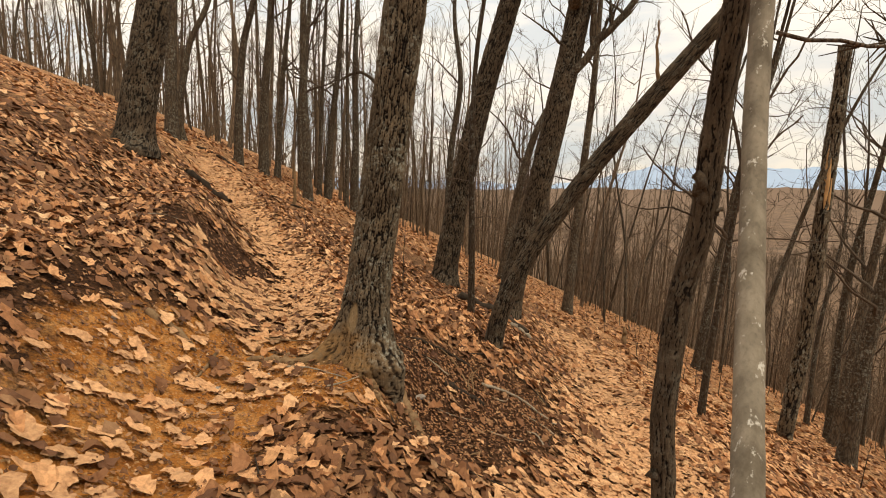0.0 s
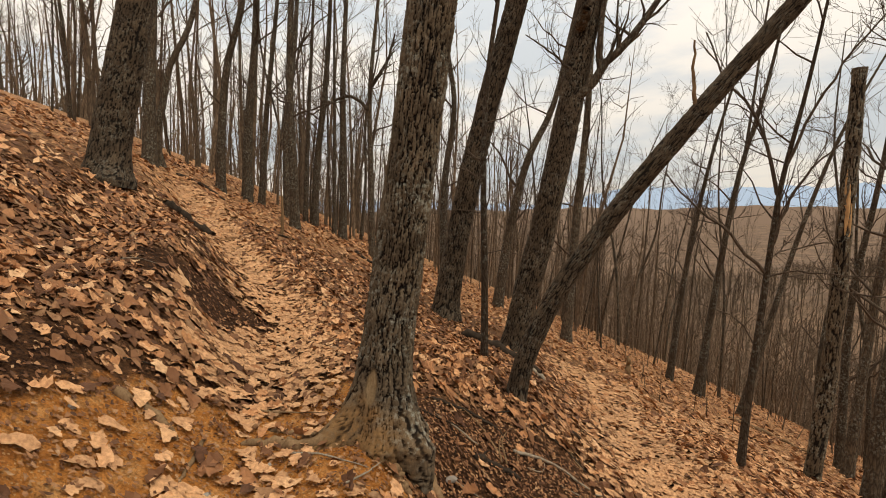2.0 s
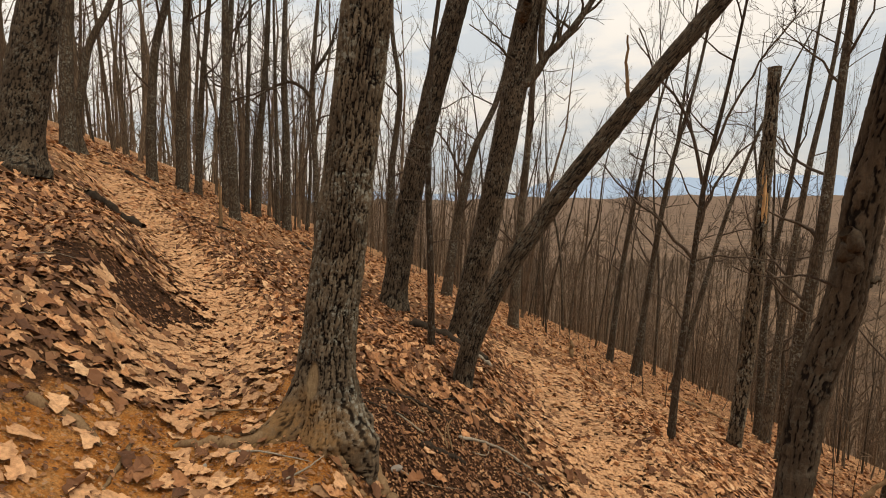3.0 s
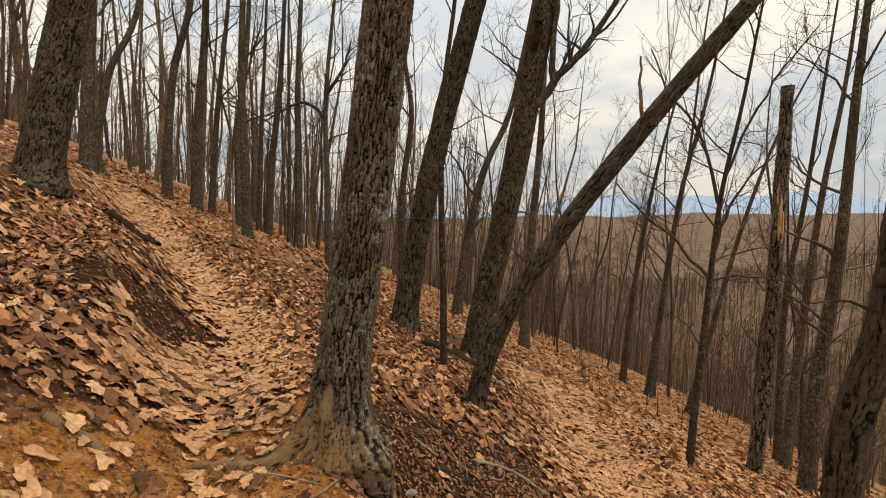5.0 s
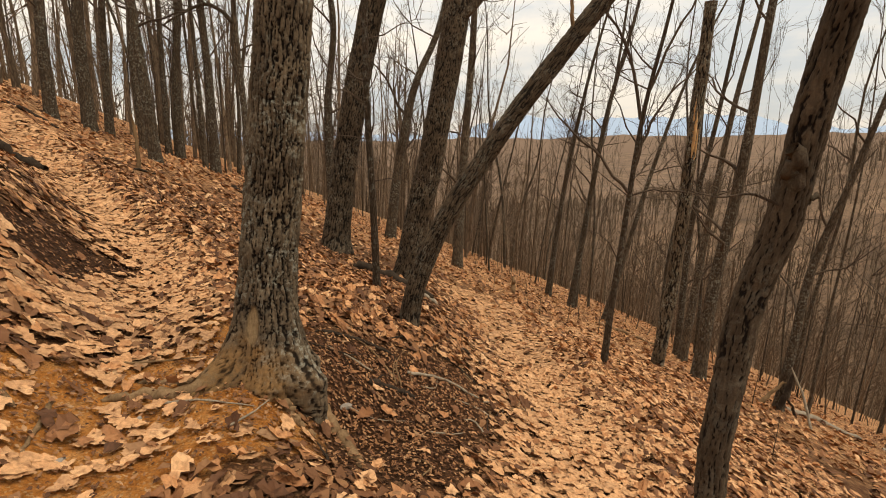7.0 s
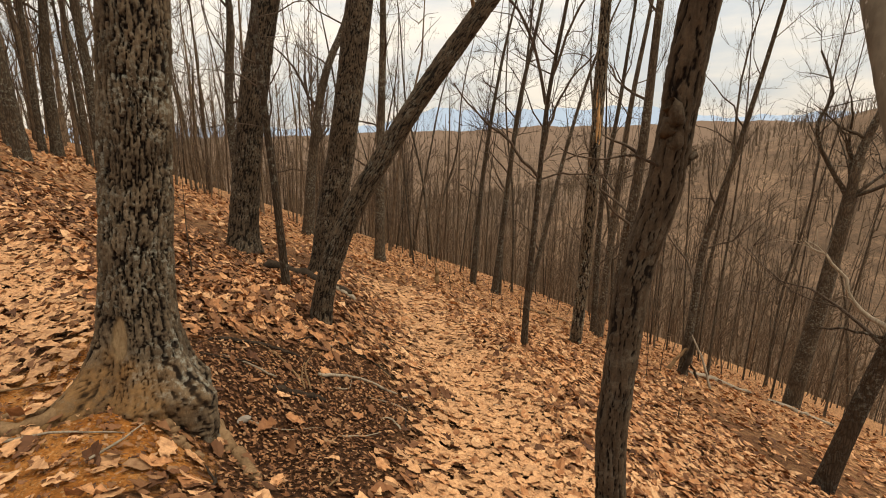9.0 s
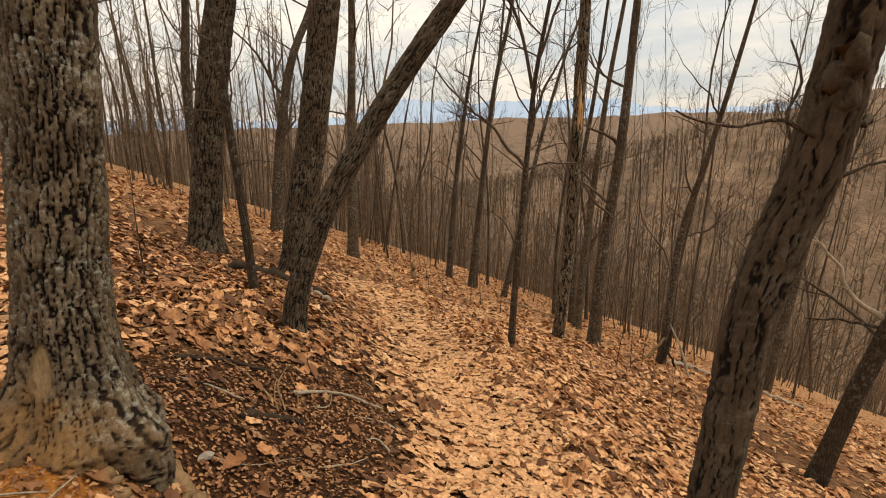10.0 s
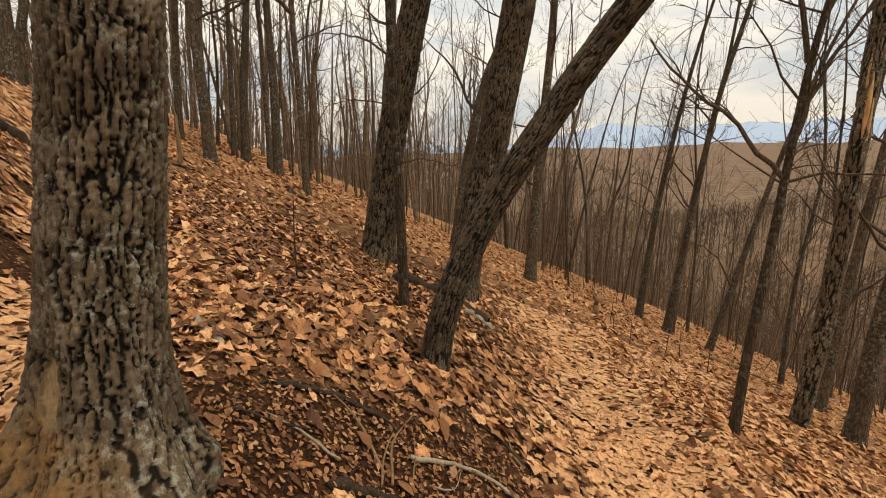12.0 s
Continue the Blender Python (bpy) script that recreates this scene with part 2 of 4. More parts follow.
def stone_material():
    m = Mat("grey_stone", 0.85, 0.3)
    n1 = m.noise(m.coords(), 30, 5)
    return m.done(m.mix(n1, (0.16, 0.13, 0.10), (0.36, 0.32, 0.27)), m.bump(n1, 0.5, 0.01))


STONE = stone_material()


def painted_haze_material(name, colour, glow):
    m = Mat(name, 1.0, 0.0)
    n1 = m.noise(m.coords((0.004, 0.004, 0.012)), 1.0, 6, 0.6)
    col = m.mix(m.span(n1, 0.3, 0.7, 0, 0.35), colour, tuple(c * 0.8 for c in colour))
    # backdrop land emits its own tint, in place of haze in the air
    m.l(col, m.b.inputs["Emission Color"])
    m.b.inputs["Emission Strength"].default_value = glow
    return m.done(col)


# air haze over mountains and plain is painted as tint and glow
HAZE_FAR = painted_haze_material("mountain_haze_tint", (0.27, 0.345, 0.45), 0.32)
HAZE_NEAR = painted_haze_material("plain_haze_tint", (0.17, 0.120, 0.088), 0.10)

# ---- the lie of the land ----
CA, SA = math.cos(radians(26)), math.sin(radians(26))


def bell(v):
    return np.exp(-v * v)


def step(v, a, b):
    s = np.clip((v - a) / (b - a), 0, 1)
    return s * s * (3 - 2 * s)


def lower_trail(y):
    """x of the middle of the lower trail."""
    return 1.15 + 0.75 * step(y, 0.5, 4.6) - 0.055 * np.maximum(y - 8, 0)


def upper_trail(y):
    """x of the middle of the upper trail, which climbs to the left."""
    return 0.15 - 0.62 * y + 0.24 * np.minimum(y, 4.0) - 0.55 * np.maximum(y - 6.3, 0)


def lumps(x, y, size, seed):
    a = seed * 1.7
    u, v = x / size, y / size
    return (np.sin(u * 2.1 + a + 1.3 * np.sin(v * 1.1 + a)) + np.sin(v * 2.3 - a + 1.1 * np.sin(u * 1.4)) + np.sin((u + v) * 1.6 + 2 * a)) / 3


def land(x, y):
    """Height of the ground."""
    x, y = np.asarray(x, float), np.asarray(y, float)
    n, d = x * CA + y * SA, -x * SA + y * CA
    r2 = x * x + (y - 4) ** 2
    z = 1.712 - 0.4453 * n + 0.0545 * d - 0.0009 * r2
    close = np.exp(-r2 / 30.0 ** 2)
    # the upper trail is cut into the slope; its bank stands above it
    o = x - upper_trail(y)
    along = step(y, 0.2, 2.5) * (1 - step(y, 9, 14))
    z = z + along * (-0.29 * bell((o + 0.25) / 0.75) + 0.05 * bell((o - 0.8) / 0.5))
    z = z + 0.34 * step(-n, 1.3, 3.2) * close
    z = z + along * 0.24 * bell((o + 1.35) / 0.42) * bell((y - 5.2) / 1.5)
    # the nose between the trails, and the bench of the lower one
    z = z + 0.22 * bell((x + 0.05) / 1.1) * bell((y - 5.8) / 1.4)
    p = x - lower_trail(y)
    low = step(y, 2.6, 4.4) * (1 - step(y, 9, 13))
    z = z + low * (-0.16 * bell((p + 0.35) / 0.75)) + 0.30 * bell((x - 3.1) / 0.85) * bell((y - 6.0) / 1.9)
    z = z + 0.15 * bell((x - 5.2) / 2) * bell((y - 9) / 2)
    z = z - 0.20 * bell((x - 0.12) / 0.42) * bell((y - 3.3) / 0.45) - 0.12 * bell((x - 0.5) / 0.5) * bell((y - 4.0) / 0.6)
    z = z + close * (0.035 * lumps(x, y, 0.9, 1) + 0.016 * lumps(x, y, 0.33, 2) + 0.007 * lumps(x, y, 0.13, 3))
    z = z + (1 - close) * 0.5 * lumps(x, y, 9.0, 4)
    # valley, and the wooded hill across it
    valley = -75 + 88 * bell((x - 420) / 300) * bell((y - 225) / 190) + 5 * lumps(x, y, 130, 5) + 2 * lumps(x, y, 45, 6)
    k = 6.0
    hi, lo = np.maximum(z, valley), np.minimum(z, valley)
    return hi + k * np.log1p(np.exp(np.clip((lo - hi) / k, -60, 0)))


def land1(x, y):
    return float(land(x, y))


def soil_share(x, y):
    """Where the litter is trodden away: 1 bare, 0 covered."""
    x, y = np.asarray(x, float), np.asarray(y, float)
    o = x - upper_trail(y)
    s = 1.1 * bell((o + 0.22) / 0.52) * step(y, -3.5, 0.4) * (1 - step(y, 2.7, 3.9))
    s = s + 0.75 * bell((x + 1.5) / 0.5) * bell((y - 2.5) / 0.7)
    s = s + 0.95 * bell((x + 0.84) / 0.36) * bell((y - 3.7) / 0.85) + 0.85 * bell((x + 0.42) / 0.55) * bell((y - 3.05) / 0.42)
    return np.clip(s, 0, 1)


def humus_share(x, y):
    """Black leaf mould laid bare on the bank above the upper trail and under the big oak."""
    x, y = np.asarray(x, float), np.asarray(y, float)
    h = 1.4 * bell((x + 2.72) / 0.5) * bell((y - 4.85) / 0.75) + 0.8 * bell((x + 3.6) / 0.5) * bell((y - 6.3) / 0.5)
    h = h + 1.1 * bell((x + 2.0) / 0.42) * bell((y - 2.55) / 0.75) + 1.0 * bell((x + 1.5) / 0.35) * bell((y - 1.8) / 0.4)
    h = h + 1.2 * bell((x + 0.30) / 0.28) * bell((y - 4.12) / 0.28) + 1.1 * bell((x + 0.05) / 0.28) * bell((y - 3.85) / 0.4)
    return np.clip(h * (0.8 + 0.55 * lumps(x, y, 0.2, 12)), 0, 1)


def dark_share(x, y):
    """The scraped hollow below the big oak, with rotten leaves and twigs."""
    x, y = np.asarray(x, float), np.asarray(y, float)
    return np.clip(0.9 * bell((x - 0.42) / 0.48) * bell((y - 3.2) / 0.5) + 1.4 * bell((x - 0.28) / 0.72) * bell((y - 4.1) / 0.66) + 0.7 * bell((x - 0.85) / 0.4) * bell((y - 4.7) / 0.6), 0, 1)


def axis(a, b, stepsize, reach):
    mid = list(np.arange(a, b + 1e-6, stepsize))
    out, s, v = [], stepsize, b
    while v < reach:
        s *= 1.13
        v += s
        out.append(v)
    back, s, v = [], stepsize, a
    while v > -reach:
        s *= 1.13
        v -= s
        back.append(v)
    return np.array(back[::-1] + mid + out)


def mesh_from(name, verts, faces, mat, smooth=True, corner=4):
    """A mesh from arrays: verts (n, 3), faces (m, 3 or 4)."""
    me = bpy.data.meshes.new(name)
    verts, faces = np.asarray(verts, np.float32), np.asarray(faces, np.int32)
    me.vertices.add(len(verts))
    me.vertices.foreach_set("co", verts.ravel())
    k = faces.shape[1]
    me.loops.add(faces.size)
    me.loops.foreach_set("vertex_index", faces.ravel())
    me.polygons.add(len(faces))
    me.polygons.foreach_set("loop_start", np.arange(0, faces.size, k, dtype=np.int32))
    me.polygons.foreach_set("use_smooth", np.full(len(faces), smooth))
    me.update(calc_edges=True)
    me.validate()
    me.materials.append(mat)
    return me


def grid_faces(rows, cols, wrap=False):
    i = np.arange(rows - 1)[:, None] * cols
    j = np.arange(cols if wrap else cols - 1)[None, :]
    k = (j + 1) % cols
    return np.stack([i + j, i + k, i + cols + k, i + cols + j], -1).reshape(-1, 4)


def set_values(me, name, values):
    a = me.attributes.new(name, "FLOAT", "POINT")
    a.data.foreach_set("value", np.asarray(values, np.float32).ravel())


def build_ground():
    xs, ys = axis(-5.5, 6.0, 0.075, 4700), axis(-0.5, 9.5, 0.075, 4700)
    X, Y = np.meshgrid(xs, ys)
    Z = land(X, Y)
    me = mesh_from("ground", np.stack([X, Y, Z], -1).reshape(-1, 3), grid_faces(len(ys), len(xs)), GROUND)
    set_values(me, "soil", np.maximum(soil_share(X, Y), 0.0))
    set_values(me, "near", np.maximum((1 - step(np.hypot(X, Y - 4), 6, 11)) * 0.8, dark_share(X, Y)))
    set_values(me, "humus", np.maximum(humus_share(X, Y), 0.8 * dark_share(X, Y)))
    set_values(me, "far", step(np.hypot(X, Y), 70, 130))
    return tagged(new("ground", me), "sloping hillside of fallen brown leaves and red soil", "ground", kind="structure")


ground = build_ground()


def ridge(name, mat, radius, heights, base, label):
    """A far ridge as a solid bank of land along an arc."""
    az = np.radians(np.linspace(-75, 105, 361))
    top = heights(np.degrees(az))
    rows = []
    for rad, z in ((radius - 350, np.full_like(az, base)), (radius, top), (radius + 300, np.full_like(az, base))):
        rows.append(np.stack([np.sin(az) * rad, np.cos(az) * rad, z], -1))
    me = mesh_from(name, np.concatenate(rows), grid_faces(3, len(az)), mat)
    return tagged(new(name, me), label, "mountains", kind="structure")


def blue_heights(a):
    return -5 + 150 * bell((a - 11) / 6) + 125 * bell((a - 23) / 7) + 105 * bell((a - 33) / 5) + 80 * bell((a + 30) / 25) + 9 * np.sin(a * 1.3) + 5 * np.sin(a * 3.1 + 1) + 70 * bell((a - 70) / 20)


def plain_heights(a):
    return -14 + 5 * np.sin(a * 0.35) + 3 * np.sin(a * 1.1 + 2) + 1.5 * np.sin(a * 3.7)


ridge("backdrop_mountains", HAZE_FAR, 4200, blue_heights, -80, "hazy blue mountain range far across the valley")
ridge("backdrop_plain", HAZE_NEAR, 2300, plain_heights, -80, "hazy grey-brown plain far beyond the woods")

# ---- shapes ----


def part(name, me, parent=None, label=""):
    ob = new(name, me)
    if parent is not None:
        ob.parent = parent
    return tagged(ob, label)


def thing(name, x, y, z, label, category, group=""):
    ob = new(name)
    ob.empty_display_size = 0.1
    ob.location = (x, y, z)
    return tagged(ob, label, category, group)


class Tubes:
    """Collects tapering tubes into one mesh."""

    def __init__(self):
        self.v, self.f, self.count = [], [], 0

    def add(self, pts, radii, sides):
        pts, radii = np.asarray(pts, float), np.asarray(radii, float)
        tan = np.gradient(pts, axis=0)
        tan /= np.linalg.norm(tan, axis=1)[:, None] + 1e-9
        ref = np.array([0.31, 0.93, 0.17]) if abs(tan[0] @ np.array([0.31, 0.93, 0.17])) < 0.8 else np.array([0.9, -0.2, 0.38])
        u = np.cross(tan, ref)
        u /= np.linalg.norm(u, axis=1)[:, None] + 1e-9
        w = np.cross(tan, u)
        a = np.arange(sides) * 2 * np.pi / sides
        ring = u[:, None, :] * np.cos(a)[None, :, None] + w[:, None, :] * np.sin(a)[None, :, None]
        v = pts[:, None, :] + ring * radii[:, None, None]
        self.v.append(v.reshape(-1, 3))
        self.f.append(grid_faces(len(pts), sides, True) + self.count)
        self.count += len(pts) * sides

    def mesh(self, name, mat):
        return mesh_from(name, np.concatenate(self.v), np.concatenate(self.f), mat)


def smooth_path(points, count):
    """A soft curve through the points, evenly stepped."""
    p = np.asarray(points, float)
    s = np.concatenate([[0], np.cumsum(np.linalg.norm(np.diff(p, axis=0), axis=1))])
    m = np.gradient(p, s, axis=0)
    t = np.linspace(0, s[-1], count)
    i = np.clip(np.searchsorted(s, t, side="right") - 1, 0, len(s) - 2)
    h = (s[i + 1] - s[i])[:, None]
    q = ((t - s[i]) / (s[i + 1] - s[i]))[:, None]
    return (2 * q ** 3 - 3 * q ** 2 + 1) * p[i] + (q ** 3 - 2 * q ** 2 + q) * h * m[i] + (-2 * q ** 3 + 3 * q ** 2) * p[i + 1] + (q ** 3 - q ** 2) * h * m[i + 1]


def limb(tubes, rng, start, way, length, radius, depth, sides=5, up=0.25, twist=0.22, kids=(3, 6), spread=0.55, finest=0.0028):
    """A crooked limb that forks into finer ones."""
    steps = max(3, min(6, int(length / 0.4) + 2)) if depth else (2 if length > 0.45 else 1)
    pts, rad, p, d = [start], [radius], np.array(start, float), np.array(way, float)
    for k in range(1, steps + 1):
        d = d + rng.normal(0, twist, 3) + np.array([0, 0, up * 0.22])
        d /= np.linalg.norm(d)
        p = p + d * length / steps
        pts.append(p.copy())
        rad.append(radius * (1 - 0.82 * k / steps) + 0.001)
    tubes.add(pts, rad, sides)
    if depth == 0:
        return
    for c in range(rng.randint(*kids)):
        i = rng.randint(1, steps + 1)
        side = rng.normal(0, 1, 3)
        base = np.array(pts[i]) - np.array(pts[i - 1])
        base /= np.linalg.norm(base)
        dirn = base * 0.9 + side * spread + np.array([0, 0, up * 0.6])
        dirn /= np.linalg.norm(dirn)
        limb(tubes, rng, pts[i], dirn, length * rng.uniform(0.4, 0.7), max(min(rad[i] * 0.6, 0.03), finest), depth - 1, max(3, sides - 1), up, twist, kids, spread, finest)


def value_noise(s, h, around, cell, seed, long=1.0):
    """Smooth random relief, seamless round a trunk."""
    rng = np.random.RandomState(seed)
    cols = max(4, int(round(around / cell)))
    u, v = s / around * cols, h / (cell * long)
    rows = int(v.max()) + 3
    g = rng.rand(rows + 1, cols)
    i, j = np.floor(v).astype(int), np.floor(u).astype(int)
    fv, fu = v - i, u - j
    fv, fu = fv * fv * (3 - 2 * fv), fu * fu * (3 - 2 * fu)
    a, b = j % cols, (j + 1) % cols
    return (g[i, a] * (1 - fu) + g[i, b] * fu) * (1 - fv) + (g[i + 1, a] * (1 - fu) + g[i + 1, b] * fu) * fv - 0.5


def bark_plates(s, h, around, wide, tall, seed, sway=1.0, sharp=0.27):
    """0 in the furrows to 1 on the long plates of a bark, for arc length s and height h."""
    rng = np.random.RandomState(seed)
    cols = max(5, int(round(around / wide)))
    wid = around / cols
    wander = 1.3 * value_noise(s, h, around, wide * 4, seed + 1, 2.5) + 0.8 * value_noise(s, h, around, wide * 1.3, seed + 2, 3.0) + 0.28 * value_noise(s, h, around, wide * 0.35, seed + 3, 1.5)
    u = s / wid + wander * sway
    v = h / tall + 0.5 * value_noise(s, h, around, wide * 0.5, seed + 4)
    v = v - v.min()
    rows = int(v.max()) + 6
    jx, jy = rng.rand(cols, rows), rng.rand(cols, rows)
    cu, cv = np.floor(u).astype(int), np.floor(v).astype(int)
    f1, f2 = np.full(u.shape, 9.0), np.full(u.shape, 9.0)
    for du in (-1, 0, 1):
        for dv in (-2, -1, 0, 1, 2):
            a, b = cu + du, cv + dv
            ja, jb = jx[a % cols, b % rows], jy[a % cols, b % rows]
            dist = np.hypot(a + 0.12 + 0.76 * ja - u, 0.55 * (b + jb - v))
            f2 = np.minimum(f2, np.maximum(dist, f1))
            f1 = np.minimum(f1, dist)
    e = np.clip((f2 - f1) / sharp, 0, 1)
    plate = 1 - (1 - e) ** 1.7
    # short cracks across the long plates
    cross = np.abs(value_noise(s, h, around, wide * 0.9, seed + 9, 0.75)) / 0.07
    return plate * (0.78 + 0.22 * np.clip(cross, 0, 1))


def carved_trunk(name, points, radius, mat, seed, wide, tall, depth, step_size, sides, flare=0.0, lobes=(), lump=0.02, sink=0.1, scar=None, sway=1.0, sharp=0.27):
    """A trunk along points with its bark carved in. radius: (at the foot, at the end). lobes: (angle, strength, reach) of roots."""
    length = np.linalg.norm(np.diff(np.asarray(points, float), axis=0), axis=1).sum()
    rows = int(length / step_size)
    c = smooth_path(points, rows)
    tan = np.gradient(c, axis=0)
    tan /= np.linalg.norm(tan, axis=1)[:, None]
    u = np.cross(np.array([0, 1.0, 0]), tan)
    u /= np.linalg.norm(u, axis=1)[:, None]
    w = np.cross(tan, u)
    a = np.arange(sides) * 2 * np.pi / sides
    h = np.linspace(0, length, rows)
    A, H = np.meshgrid(a, h)
    base_r = radius[0] + (radius[1] - radius[0]) * H / length
    mean_r = (radius[0] + radius[1]) / 2
    around = 2 * np.pi * mean_r
    S = A * mean_r
    plates = bark_plates(S, H, around, wide, tall, seed, sway, sharp)
    rough = 0.8 * value_noise(S, H, around, wide * 0.28, seed + 5, 1.6) + 0.7 * value_noise(S, H, around, wide * 0.5, seed + 6, 4.0) + 0.8 * value_noise(S, H, around, wide * 2.2, seed + 8, 2.0)
    r = base_r * (1 + lump * np.sin(2 * A + 3.1 * H + seed) + lump * 0.7 * np.sin(3 * A - 4.7 * H))
    above = np.maximum(H - sink, 0)
    r = r * (1 + flare * np.exp(-above / 0.22))
    foot = np.exp(-(above / 0.30) ** 2) * np.exp(-(np.angle(np.exp(1j * (A - 4.4))) / 1.15) ** 2) if lobes else np.zeros_like(H)
    for ang, strong, reach in lobes:
        dd = np.angle(np.exp(1j * (A - ang)))
        r = r + strong * np.exp(-(dd / 0.40) ** 2) * np.exp(-above / reach)
    dull = 1 - 0.45 * foot
    wound = np.zeros_like(H)
    if scar:
        dd = np.angle(np.exp(1j * (A - scar[0])))
        q = (dd / scar[2]) ** 2 + ((above - scar[1]) / scar[3]) ** 2
        wound = 1 - np.clip((q - 0.7) / 0.5, 0, 1)
        plates = plates * (1 - wound) + wound * 0.15
    r = r + depth * dull * (plates - 0.7) + depth * 0.42 * rough
    v = c[:, None, :] + (u[:, None, :] * np.cos(A)[..., None] + w[:, None, :] * np.sin(A)[..., None]) * r[..., None]
    me = mesh_from(name, v.reshape(-1, 3), grid_faces(rows, sides, True), mat)
    set_values(me, "plate", np.clip(plates + 0.12 * rough, 0, 1))
    set_values(me, "foot", foot)
    set_values(me, "wound", wound)
    return me, c, r.mean(axis=1)


def crown_mesh(rng, path, radii, low, limbs, length, depth=2, up=0.35, lean=(0, 0, 0), finest=0.0048):
    """Bare limbs along the upper part of a trunk."""
    t = Tubes()
    k = len(path)
    for q in range(limbs):
        i = min(k - 1, int(k * (low + (1 - low) * (q + rng.rand()) / limbs)))
        az = rng.uniform(0, 2 * np.pi)
        d = np.array([math.cos(az), math.sin(az), rng.uniform(0.25, 1.7)]) + np.array(lean)
        d /= np.linalg.norm(d)
        limb(t, rng, path[i], d, length * rng.uniform(0.55, 1.15) * (1.15 - 0.6 * i / k), max(radii[i] * rng.uniform(0.22, 0.45), finest * 2), depth, 4, up, 0.22, (2, 5) if depth > 2 else (3, 6), 0.55, finest)
    return t


def hero_tree(name, x, y, spine, dia, mat, bark, seed, label, carve_to, top=12.0, limbs=9, flare=0.25, lobes=(), sides=90, step_size=0.011, sink=0.12, group="trees", scar=None):
    """A tree seen close: carved trunk to carve_to metres, plain trunk and bare limbs above. spine: (height, dx, dy)."""
    z = land1(x, y)
    ob = thing(name, x, y, z, label, "tree", group)
    pts = [(0 - spine[0][1] * 0.0, 0, -sink)] + [(dx, dy, h) for h, dx, dy in spine]
    full = smooth_path(pts, 160)
    s = np.concatenate([[0], np.cumsum(np.linalg.norm(np.diff(full, axis=0), axis=1))])
    cut = int(np.searchsorted(s, carve_to))
    low, high = full[: cut + 1], full[cut:]
    total = s[-1]
    r0, r1 = dia / 2, dia / 2 * (1 - 0.35 * carve_to / max(top, carve_to))
    wide, tall, depth, sway, sharp = bark
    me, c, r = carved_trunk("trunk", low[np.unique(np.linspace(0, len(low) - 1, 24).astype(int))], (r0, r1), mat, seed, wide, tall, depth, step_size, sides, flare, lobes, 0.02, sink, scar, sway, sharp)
    part("trunk", me, ob)
    rng = np.random.RandomState(seed)
    if len(high) > 3:
        t = Tubes()
        rr = np.linspace(r1 * 0.985, max(r1 * 0.25, 0.012), len(high))
        t.add(high, rr, 18)
        part("upper_trunk", t.mesh("upper_trunk", BARK_OAK), ob)
        if limbs:
            part("crown", crown_mesh(rng, high, rr, 0.05, limbs, 2.6).mesh("crown", TWIG), ob)
    return ob


# ---- the trees beside the trail ----
OAK_PLATES, LEAN_PLATES, DARK_PLATES, RED_PLATES = (0.027, 0.17, 0.023, 0.9, 0.24), (0.025, 0.15, 0.014, 0.8, 0.25), (0.040, 0.20, 0.024, 0.85, 0.27), (0.021, 0.17, 0.008, 0.9, 0.15)

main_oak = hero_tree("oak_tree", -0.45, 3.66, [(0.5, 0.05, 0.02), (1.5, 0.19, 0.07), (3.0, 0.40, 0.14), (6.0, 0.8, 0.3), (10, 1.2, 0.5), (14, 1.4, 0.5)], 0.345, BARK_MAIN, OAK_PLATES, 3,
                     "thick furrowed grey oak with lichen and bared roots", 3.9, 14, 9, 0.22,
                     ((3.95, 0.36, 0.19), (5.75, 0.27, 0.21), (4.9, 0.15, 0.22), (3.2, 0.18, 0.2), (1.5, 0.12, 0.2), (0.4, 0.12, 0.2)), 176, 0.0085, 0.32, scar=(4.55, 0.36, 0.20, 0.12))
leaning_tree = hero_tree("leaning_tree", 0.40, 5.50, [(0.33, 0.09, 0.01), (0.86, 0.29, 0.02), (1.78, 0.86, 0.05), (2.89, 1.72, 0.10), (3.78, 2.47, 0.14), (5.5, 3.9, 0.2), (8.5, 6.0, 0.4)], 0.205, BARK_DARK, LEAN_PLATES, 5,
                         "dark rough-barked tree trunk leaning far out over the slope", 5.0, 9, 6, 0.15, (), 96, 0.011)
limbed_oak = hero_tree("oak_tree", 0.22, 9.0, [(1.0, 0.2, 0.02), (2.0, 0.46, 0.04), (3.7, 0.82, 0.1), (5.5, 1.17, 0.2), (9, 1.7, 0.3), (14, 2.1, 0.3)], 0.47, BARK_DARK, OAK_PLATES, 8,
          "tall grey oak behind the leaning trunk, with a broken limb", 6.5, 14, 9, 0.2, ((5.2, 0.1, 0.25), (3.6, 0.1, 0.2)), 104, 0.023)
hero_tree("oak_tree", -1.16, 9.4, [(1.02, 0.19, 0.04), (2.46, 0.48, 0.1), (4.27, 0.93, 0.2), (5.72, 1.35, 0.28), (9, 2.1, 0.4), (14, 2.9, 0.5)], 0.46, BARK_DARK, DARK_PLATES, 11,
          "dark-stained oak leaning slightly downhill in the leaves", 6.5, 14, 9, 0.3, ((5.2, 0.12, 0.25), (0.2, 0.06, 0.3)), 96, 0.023)
